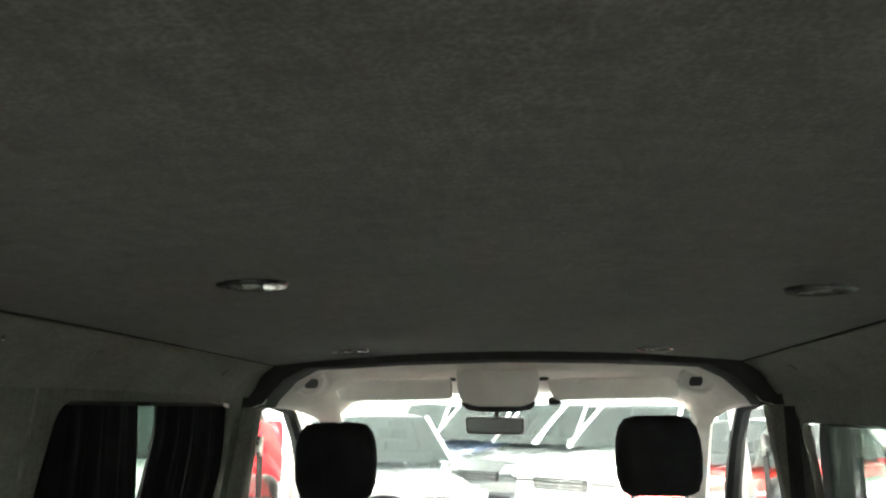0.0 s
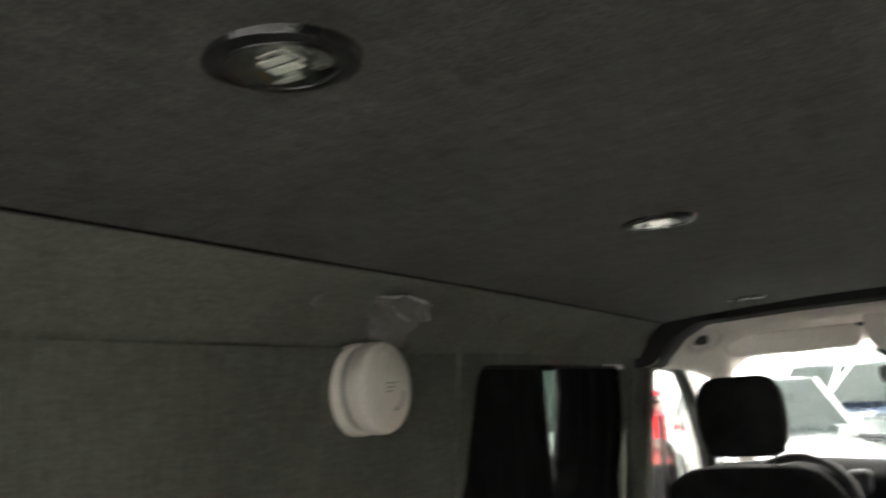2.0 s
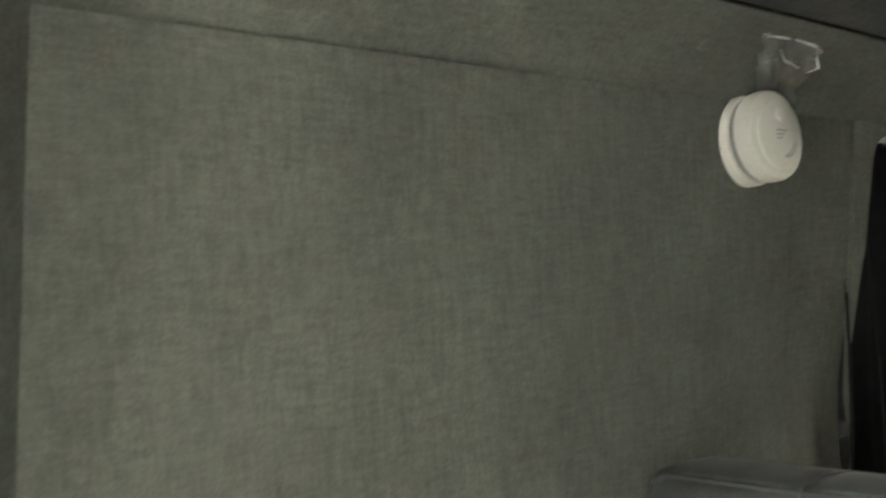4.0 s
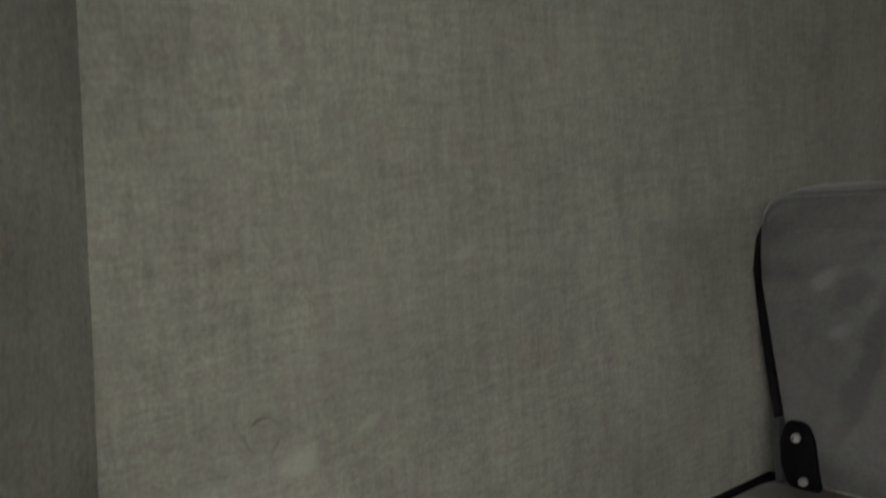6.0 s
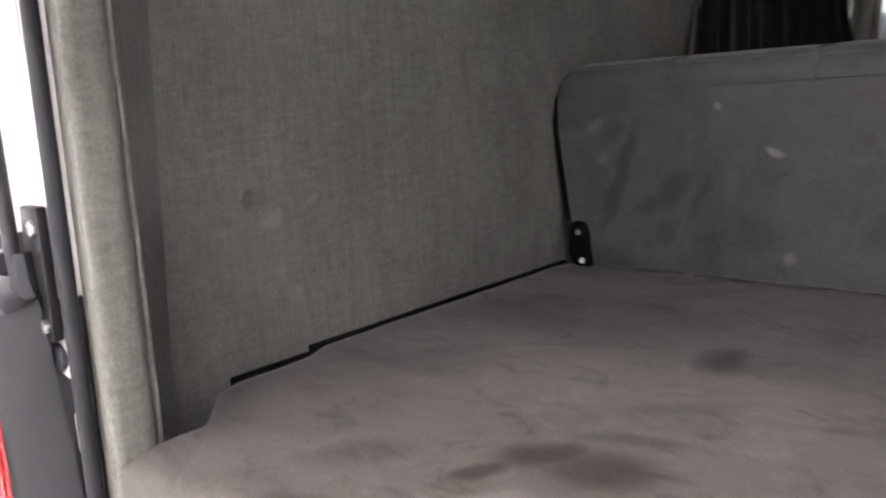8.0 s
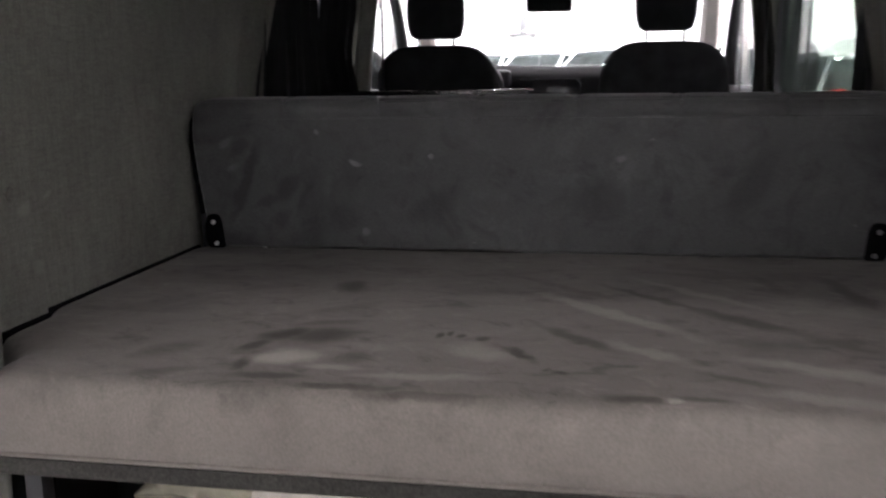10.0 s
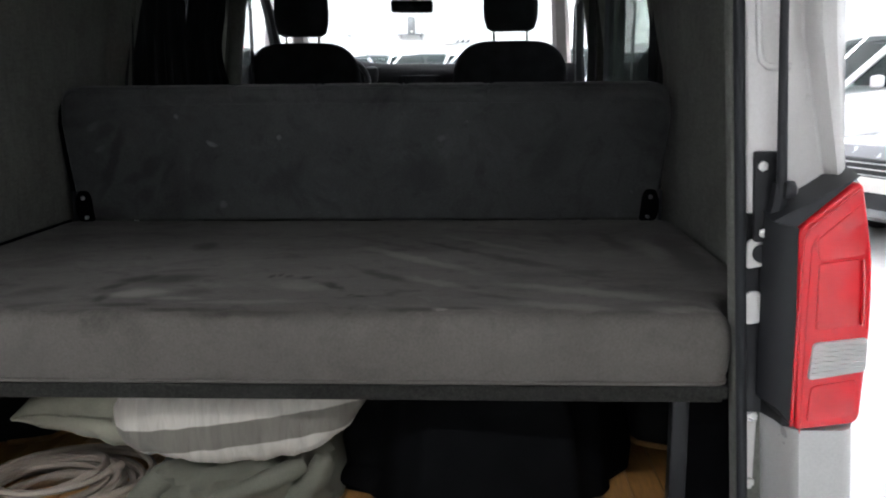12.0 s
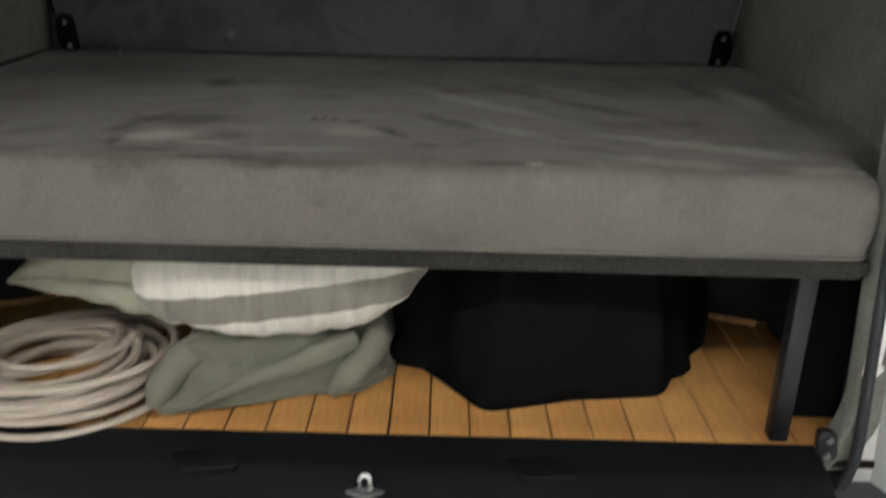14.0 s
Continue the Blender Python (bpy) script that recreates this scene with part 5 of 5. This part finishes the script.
    part("top_cap", loft([[(sg * x, y, z) for x, y, z in ring] for ring in (
        ((0.690, 0.0, 1.095), (0.722, -0.008, 1.090), (0.800, -0.006, 1.158)),
        ((0.686, 0.05, 1.108), (0.722, 0.06, 1.112), (0.806, 0.07, 1.168)))]), BLACK_PLASTIC, lamp, "black lamp top cap")
    rim = [(0.729, 0.806), (0.7275, 0.95), (0.7275, 1.075), (0.735, 1.090), (0.798, 1.144)]
    part("lens_rim", tube([(sg * x, -0.0165, z) for x, z in rim], 0.0024, 8), RED_LENS_DEEP, lamp)
    part("lens_rim", tube([(sg * (x + 0.012), -0.0165, z - 0.010) for x, z in rim[:4]], 0.0010, 8), RED_LENS_DEEP, lamp)
    part("upper_lens", prism(rounded([(sg * 0.745, 1.072), (sg * 0.802, 1.124), (sg * 0.812, 1.070), (sg * 0.810, 1.052), (sg * 0.750, 1.044)], 0.006, 3), "y", -0.0180, -0.012, 0.0015), RED_LENS_PALE, lamp)
    part("lens_bar", tube([(sg * 0.808, -0.0185, 1.045), (sg * 0.812, -0.0190, 1.00), (sg * 0.814, -0.0185, 0.955)], 0.0025, 6), RED_LENS_DEEP, lamp)
    part("inner_lens", prism(rounded([(sg * 0.750, 1.040), (sg * 0.804, 1.047), (sg * 0.808, 0.953), (sg * 0.752, 0.946)], 0.006, 3), "y", -0.0185, -0.012, 0.002), RED_LENS_PALE, lamp)
    part("reversing_lens", prism(rounded([(sg * 0.750, 0.928), (sg * 0.823, 0.937), (sg * 0.824, 0.888), (sg * 0.746, 0.874)], 0.007, 3), "y", -0.0210, -0.012, 0.003), CLEAR_LENS, lamp, "clear ribbed reversing lens")
    for k in range(6):
        t = (k + 0.6) / 6.2
        part("lens_rib", tube([(sg * (0.754 - 0.004 * t), -0.0208, 0.9245 - 0.044 * t), (sg * 0.820, -0.0208, 0.9325 - 0.040 * t)], 0.0016, 6), CLEAR_LENS, lamp)
    part("lower_lens", prism(rounded([(sg * 0.752, 0.865), (sg * 0.814, 0.876), (sg * 0.812, 0.822), (sg * 0.749, 0.812)], 0.008, 3), "y", -0.0185, -0.012, 0.002), RED_LENS_PALE, lamp)

    # tailgate stay with its bracket
    part("stay_plate", prism(rounded([(sg * 0.671, 1.188), (sg * 0.709, 1.188), (sg * 0.716, 1.12), (sg * 0.713, 1.060), (sg * 0.678, 1.060)], 0.004, 2), "y", 0.034, 0.0435, 0.001), STEEL_BLACK, van, "black stay bracket")
    for z, x in ((1.168, 0.6825), (1.074, 0.6890)):
        part("stay_bolt", disced((sg * x, 0.0325, z), (0, 1, 0), 0.0078, 0.007, 6, 0.0015), METAL, van)
    part("ball_joint", disced((sg * 0.714, 0.016, 1.137), (1, 0, 0.0), 0.0125, 0.016, 18, 0.003), BLACK_PLASTIC, van)
    part("joint_pin", disced((sg * 0.7235, 0.016, 1.137), (1, 0, 0.0), 0.0055, 0.005, 14, 0.001), GREY_MARK, van)
    part("joint_arm", tube([(sg * 0.706, 0.026, 1.145), (sg * 0.704, 0.026, 1.115), (sg * 0.698, 0.032, 1.088)], [0.011, 0.013, 0.009], 8), BLACK_PLASTIC, van)
    part("stay", tube([(sg * 0.707, 0.020, 1.118), (sg * 0.7055, 0.020, 1.15), (sg * 0.695, 0.020, 1.348), (sg * 0.679, 0.014, 1.66), (sg * 0.666, 0.004, 1.92)], [0.006, 0.0072, 0.0060, 0.0058, 0.0055], 10), BLACK_PLASTIC, van, "black gas stay")
    # lower hinge keeper at the foot of the pad
    k = part("keeper", prism(rounded([(sg * 0.634, 0.594), (sg * 0.662, 0.590), (sg * 0.668, 0.546), (sg * 0.640, 0.540)], 0.012, 4), "y", 0.044, 0.058, 0.002), STEEL_BLACK, van, "black keeper plate")
    for z in (0.580, 0.554):
        part("keeper_bolt", disced((sg * 0.651, 0.042, z), (0, 1, 0), 0.005, 0.005, 10), BOLT, k)

# rubber seal round the tailgate opening
loop = []
for x, z in rounded([(-0.7015, 0.44), (0.7015, 0.44), (0.6106, 1.87), (-0.6106, 1.87)], [0.14, 0.14, 0.12, 0.12], 8):
    loop.append((x, 0.046, z))
dense = []
for a, b in zip(loop, loop[1:] + loop[:1]):
    n = max(1, int((Vector(a) - Vector(b)).length / 0.1))
    dense += [tuple(Vector(a).lerp(Vector(b), i / n)) for i in range(n)]
part("tailgate_seal", tube(dense, 0.0078, 10, True), RUBBER, van, "black rubber tailgate seal")
part("roof", sheet(10, 12, lambda u, v: ((u * 2 - 1) * 0.90, 0.04 + v * 3.5, 1.985 - 0.10 * abs(u * 2 - 1) ** 3 - 0.05 * max(0, v - 0.7)), 0.01), PAINT, van)
part("rear_header", boxed((0, 0.085, 1.925), (1.36, 0.09, 0.07), 0.015), PAINT, van)
part("rear_bumper", prism(rounded([(-0.10, 0.30), (-0.12, 0.44), (-0.05, 0.47), (0.06, 0.48), (0.06, 0.30)], 0.02, 3), "x", -0.88, 0.88, 0.02), BLACK_PLASTIC, van, "black rear bumper")
part("underbody", boxed((0, 2.1, 0.45), (1.66, 4.2, 0.10), 0.02), CAB_DARK, van)
part("bonnet", loft([[(x * 0.83, y - 0.10 * x * x, z - 0.05 * x * x) for x in (-1, -0.6, 0, 0.6, 1)] for y, z in ((4.2, 1.235), (4.45, 1.17), (4.75, 1.04), (4.95, 0.88), (5.0, 0.60), (4.98, 0.32))], False, False), PAINT, van)
part("cab_floor", boxed((0, 3.4, 0.57), (1.62, 1.6, 0.03)), CAB_DARK, van)
part("bulkhead", boxed((0, 4.25, 0.92), (1.6, 0.03, 0.75)), CAB_DARK, van)
part("tailgate", prism(rounded([(0.06, 1.965), (-0.12, 2.02), (-0.75, 2.10), (-1.02, 2.12), (-1.10, 2.18), (-1.02, 2.22), (-0.6, 2.20), (0.0, 2.06)], 0.02, 3), "x", -0.80, 0.80), PAINT, van, "open white tailgate")
striker = part("lock_striker", tube([(0.016, -0.028, 0.530), (0.016, -0.031, 0.552), (0.019, -0.032, 0.558), (0.026, -0.032, 0.558), (0.029, -0.031, 0.552), (0.029, -0.028, 0.530)], 0.0032, 8), METAL, van, "bright steel lock striker")
part("striker_plate", prism(rounded([(-0.005, -0.031), (0.013, -0.038), (0.0225, -0.044), (0.032, -0.038), (0.050, -0.031), (0.032, -0.024), (0.0225, -0.018), (0.013, -0.024)], 0.004, 3), "z", 0.527, 0.534, 0.001), BOLT, striker)
for x in (-0.20, 0.25):
    part("sill_clip", prism(rounded([(x - 0.05, 0.02), (x + 0.04, 0.03), (x + 0.055, -0.012), (x - 0.02, -0.02)], 0.012, 3), "z", 0.540, 0.5535, 0.003), SILL, van)


# ---- showroom ----
ground = tagged(part("ground", boxed((0, 8.5, -0.05), (24, 33, 0.1)), ROOM_FLOOR), "polished pale grey showroom floor", "floor", kind="structure")
for name, c, s in (("wall_north", (0, 24.1, 2.4), (24, 0.2, 4.8)), ("wall_south", (0, -7.1, 2.4), (24, 0.2, 4.8)), ("wall_east", (11.1, 8.5, 2.4), (0.2, 31, 4.8)), ("wall_west", (-11.1, 8.5, 2.4), (0.2, 31, 4.8))):
    tagged(part(name, boxed(c, s), ROOM_WALL), "plain white painted showroom wall", "wall", kind="structure")
tagged(part("ceiling_showroom", boxed((0, 8.5, 4.85), (24, 33, 0.1)), ROOM_CEIL), "pale showroom ceiling with lamp strips", "ceiling", kind="structure")
for k in range(6):
    y = -4.5 + 5.2 * k
    s = thing("lamp_strip", "long white ceiling lamp strip, lit", "lamp", group="showroom lamp strips")
    part("housing", boxed((0, y, 4.76), (20.0, 0.22, 0.08), 0.01), ROOM_WALL, s)
    part("diffuser", boxed((0, y, 4.712), (19.9, 0.18, 0.012)), TUBE if k < 2 else TUBE_BRIGHT, s, "glowing diffuser")
for k in range(4):
    b = tagged(part("roof_beam", boxed((0, -2.0 + 6.4 * k, 4.6), (22, 0.16, 0.38), 0.01), BEAM), "grey steel roof beam under the ceiling", "beam", group="roof beams", kind="structure")
wp = thing("wall_cabinet", "pale flat wall cabinet with a thin dark outline", "cabinet")
part("box", boxed((-3.46, 23.96, 2.30), (1.02, 0.08, 0.76), 0.01), ROOM_WALL, wp)
for c, s in (((-3.46, 23.915, 2.675), (1.02, 0.01, 0.022)), ((-3.965, 23.915, 2.30), (0.022, 0.01, 0.76)), ((-2.955, 23.915, 2.30), (0.022, 0.01, 0.76))):
    part("edge_strip", boxed(c, s), BEAM, wp)
part("handle", boxed((-3.46, 23.91, 2.60), (0.13, 0.03, 0.05), 0.012), BEAM, wp)
tel = thing("wall_intercom", "grey wall intercom box with a round button", "intercom")
part("box", boxed((-1.67, 23.96, 2.865), (0.20, 0.08, 0.50), 0.02), BEAM, tel)
part("screen", boxed((-1.69, 23.918, 2.98), (0.13, 0.01, 0.18), 0.004), CAR_SILVER, tel)
part("button", disced((-1.65, 23.91, 2.70), (0, 1, 0), 0.035, 0.02), WHITE_PLASTIC, tel)
shelf = thing("wall_shelf", "narrow grey shelf below the intercom", "shelf")
part("board", boxed((-1.68, 23.92, 2.61), (0.82, 0.16, 0.025), 0.004), BEAM, shelf)
for x in (-1.95, -1.40):
    part("bracket", boxed((x, 23.95, 2.56), (0.03, 0.10, 0.08), 0.004), BEAM, shelf)
for x in (-1.36, -0.93):
    tagged(part("wall_pipe", tube([(x, 23.95, 0.0), (x, 23.95, 4.7)], 0.022, 10), ROOM_CEIL), "thin grey pipe running up the wall", "pipe")
rack = thing("key_rack", "wooden board with a row of hooks on the wall", "rack")
part("board", boxed((-0.62, 23.94, 2.46), (0.26, 0.05, 0.26), 0.01), CAB_TRIM, rack)
for k in range(3):
    part("hook", prism(rounded([(-0.42 + 0.15 * k, 2.38), (-0.30 + 0.15 * k, 2.38), (-0.29 + 0.15 * k, 2.50)], 0.01, 2), "y", 23.90, 23.96), BEAM, rack)


# ---- parked cars ----
def car(label, paint, at, turn, L=4.5, W=1.85, H=1.62, belt=0.98, nose=0.92, boxy=0.5, roof=None, group="showroom cars"):
    """A car built nose towards -y at the origin, then set in its place. boxy: 0 saloon, 1 upright estate or van."""
    c = thing("car", label, "car", group=group)
    hw = W / 2
    st = [(0.0, 0.42, 0.66, 0.74), (0.06, 0.26, 0.76, 0.90), (0.16, 0.20, nose * 0.9, 0.96), (0.30 * L / 4.5 + 0.55, 0.18, nose, 1.0), (0.27 * L, 0.18, nose + 0.03, 1.0), (0.33 * L, 0.18, belt, 1.0), (0.60 * L, 0.18, belt + 0.02, 1.0),
          (0.86 * L, 0.18, belt + 0.04, 0.99), (0.96 * L, 0.24, belt + 0.03 * boxy - 0.02, 0.95), (L - 0.03, 0.32, belt - 0.08, 0.90), (L, 0.45, belt - 0.22, 0.84)]
    rings = []
    for y, zb, zt, k in st:
        w = hw * k
        half_ring = [(0, zt + 0.025), (0.55 * w, zt + 0.015), (0.86 * w, zt - 0.02), (0.97 * w, zt - 0.10), (w, zt - 0.26), (0.985 * w, (zt + zb) / 2 - 0.05), (0.95 * w, zb + 0.06), (0.86 * w, zb)]
        rings.append([(x, y, z) for x, z in half_ring] + [(-x, y, z) for x, z in half_ring[:0:-1]])
    part("body", loft(rings), paint, c)
    f0, f1 = 0.27 * L, (0.42 - 0.02 * boxy) * L
    r1, r0 = (0.80 + 0.13 * boxy) * L, (0.93 + 0.05 * boxy) * L
    tw, bw = hw * 0.74, hw * 0.93
    # roof with its four pillars
    part("roof", loft([[(-tw, y, z - 0.05), (-tw * 0.9, y, z), (0, y, z + 0.03), (tw * 0.9, y, z), (tw, y, z - 0.05), (0, y, z - 0.04)] for y, z in ((f1, H - 0.05), (f1 + 0.25 * (r1 - f1), H - 0.03), (f1 + 0.6 * (r1 - f1), H - 0.03), (r1, H - 0.07))]), roof or paint, c)
    for s in (-1, 1):
        for a, b in (((bw, f0, belt), (tw, f1, H - 0.06)), ((bw, 0.56 * L, belt), (tw, 0.57 * L, H - 0.06)), ((bw, r0, belt), (tw, r1, H - 0.07))):
            part("pillar", tube([(s * a[0], a[1], a[2]), (s * b[0], b[1], b[2])], 0.036, 6), roof or paint, c)
        sw = part("side_window", loft([[(s * bw, y0, belt + 0.01), (s * (bw - 0.012), y0, belt + 0.01)] + [] for y0 in (f0 + 0.08, r0 - 0.06)], False, False), CAR_PANE, c)
        me = bmesh.new()
        q = [(s * bw * 0.995, f0 + 0.10, belt + 0.01), (s * bw * 0.995, r0 - 0.06, belt + 0.02), (s * tw * 1.01, r1 - 0.02, H - 0.10), (s * tw * 1.01, f1 + 0.03, H - 0.09)]
        loft([q, [(x - s * 0.02, y, z) for x, y, z in q]], True, True, me)
        bmesh.ops.recalc_face_normals(me, faces=me.faces)
        me.to_mesh(sw.data)
        me.free()
        part("wing_mirror", boxed((s * (hw + 0.07), f0 + 0.28, belt + 0.05), (0.17, 0.10, 0.13), 0.035, 2), paint, c)
        h = part("headlamp", loft([[(s * x * k, y + d, z) for x, y, z in ((hw * 0.50, 0.055, nose * 0.74), (hw * 0.93, 0.17, nose * 0.78), (hw * 0.96, 0.26, nose * 0.88), (hw * 0.60, 0.09, nose * 0.86))] for k, d in ((1.0, 0.10), (1.0, -0.02), (0.985, -0.035))]), HEADLAMP, c, "clear headlamp")
        part("lamp_bezel", boxed((s * hw * 0.72, 0.075, nose * 0.72), (hw * 0.42, 0.05, 0.02), 0.006), BLACK_PLASTIC, h)
        part("tail_lamp", boxed((s * hw * 0.78, L - 0.06, belt - 0.04 + 0.10 * boxy), (hw * 0.26, 0.12, 0.18 + 0.30 * boxy), 0.03, 2), RED_LENS, c, "red tail lamp")
        for yw in (0.19 * L, 0.80 * L):
            w = part("wheel", disced((s * (hw - 0.115), yw, 0.33), (1, 0, 0), 0.215, 0.20, 24, 0.02), RIM, c, "alloy wheel")
            tr = [(0.215, -0.10), (0.30, -0.108), (0.33, -0.08), (0.33, 0.08), (0.30, 0.108), (0.215, 0.10)]
            part("tyre", loft([[(s * (hw - 0.105) + b, yw + r * math.cos(k * math.tau / 28), 0.33 + r * math.sin(k * math.tau / 28)) for r, b in tr] for k in range(29)], True, False), TYRE, w)
            part("arch", loft([[(s * (hw - 0.16 + 0.168 * t), yw + 0.375 * math.cos(math.pi * k / 14), 0.33 + 0.375 * math.sin(math.pi * k / 14)) for k in range(15)] for t in (0, 1)]), BLACK_PLASTIC, c)
    part("windscreen", loft([[(-bw * 0.95, f0 - 0.02, belt + 0.01), (0, f0 - 0.12, belt + 0.02), (bw * 0.95, f0 - 0.02, belt + 0.01)], [(-tw * 0.95, f1, H - 0.06), (0, f1 - 0.05, H - 0.045), (tw * 0.95, f1, H - 0.06)]], False, False), CAR_PANE, c, "dark windscreen")
    part("rear_window", loft([[(-bw * 0.93, r0, belt + 0.03), (0, r0 + 0.05, belt + 0.03), (bw * 0.93, r0, belt + 0.03)], [(-tw * 0.95, r1, H - 0.08), (0, r1 + 0.03, H - 0.06), (tw * 0.95, r1, H - 0.08)]], False, False), CAR_PANE, c, "dark rear window")
    g = part("grille", boxed((0, 0.015, nose * 0.70), (hw * 0.95, 0.07, 0.16), 0.03, 2), BLACK_PLASTIC, c, "black grille")
    for k in range(3):
        part("slat", boxed((0, -0.024, nose * 0.70 - 0.045 + 0.045 * k), (hw * 0.88, 0.012, 0.012), 0.003), CHROME, g)
    part("lower_intake", boxed((0, 0.035, 0.38), (hw * 1.35, 0.10, 0.14), 0.03, 2), BLACK_PLASTIC, c, "black lower intake")
    part("plate", boxed((0, -0.012, 0.50), (0.50, 0.02, 0.11), 0.004), WHITE_PLASTIC, c, "blank white plate")
    part("interior", boxed((0, (f0 + r0) / 2 + 0.15, belt * 0.5 + 0.27), (hw * 1.62, (r0 - f0) * 0.80, belt * 0.72), 0.04, 2), SEAT_CLOTH, c, "dark interior trim")
    for y in (0.47 * L, 0.68 * L):
        for s in (-1, 1):
            part("seat_back", boxed((s * hw * 0.42, y + 0.08, belt + 0.10), (hw * 0.50, 0.14, 0.34), 0.05, 2), SEAT_CLOTH, c)
            part("headrest", boxed((s * hw * 0.42, y + 0.10, belt + 0.35), (hw * 0.24, 0.09, 0.15), 0.035, 2), SEAT_CLOTH, c)
    c.matrix_basis = Matrix.Translation(at) @ Matrix.Rotation(radians(turn), 4, "Z")
    return c


car("white sport utility car at the head of the slanted row", CAR_WHITE, (0.38, 11.8, 0), -42, 4.7, 1.90, 1.84, 1.18, 1.10, 0.8)
car("dark grey sport utility car second in the slanted row", CAR_GREY, (-0.82, 13.5, 0), -42, 4.6, 1.88, 1.86, 1.18, 1.08, 0.8, CAR_SILVER)
car("navy blue sport utility car between lighter ones", CAR_BLUE, (-2.02, 15.2, 0), -42, 4.4, 1.88, 1.88, 1.18, 1.06, 0.8, CAR_WHITE)
car("silver sport utility car at the end of the slanted row", CAR_SILVER, (-3.22, 16.9, 0), -42, 4.0, 1.88, 1.90, 1.18, 1.06, 0.8)
car("silver hatchback with a curved roof standing before the row", CAR_SILVER, (-1.30, 10.4, 0), 25, 4.2, 1.80, 1.70, 1.06, 0.94, 0.5)
car("white van-like car showing its tall red tail lamps", CAR_WHITE, (-4.32, 9.4, 0), 210, 3.4, 1.85, 1.98, 1.36, 1.02, 1.0)
car("red hatchback with a dark grey roof in the showroom row", CAR_RED, (1.58, 10.1, 0), -42, 4.2, 1.72, 1.62, 1.06, 0.96, 0.4, CAR_GREY)
car("white sport utility car parked behind the silver saloon", CAR_WHITE, (2.72, 8.75, 0), -90, 4.8, 1.88, 1.78, 1.20, 1.08, 0.8)
car("silver saloon parked beside the van", CAR_SILVER, (3.22, 5.3, 0), -70, 4.6, 1.84, 1.45, 0.94, 0.88, 0.1)
car("grey car in the far row", CAR_GREY, (3.6, 18.6, 0), 0, 4.5, 1.85, 1.62, 1.02, 0.95, 0.5)
car("white car parked across from the side window", CAR_WHITE, (-4.9, 1.2, 0), 8, 4.5, 1.85, 1.62, 1.02, 0.95, 0.5)
car("dark grey car parked beside the van", CAR_GREY, (4.4, -1.2, 0), 180, 4.5, 1.85, 1.55, 0.98, 0.92, 0.4)

# ---- floor planks ----
bm = boxed((0, 0, 0), (0.0555, 2.38, 0.012), 0.0012, 1)
plank_mesh = bpy.data.meshes.new("plank")
bm.to_mesh(plank_mesh)
bm.free()
plank_mesh.materials.append(WOOD)
for k in range(-14, 14):
    x = 0.045 + 0.0582 * (k + 0.5)
    if abs(x) < 0.775:
        pl = new("plank", plank_mesh)
        pl.location = (x, 1.258, 0.543)
        pl.parent = floor
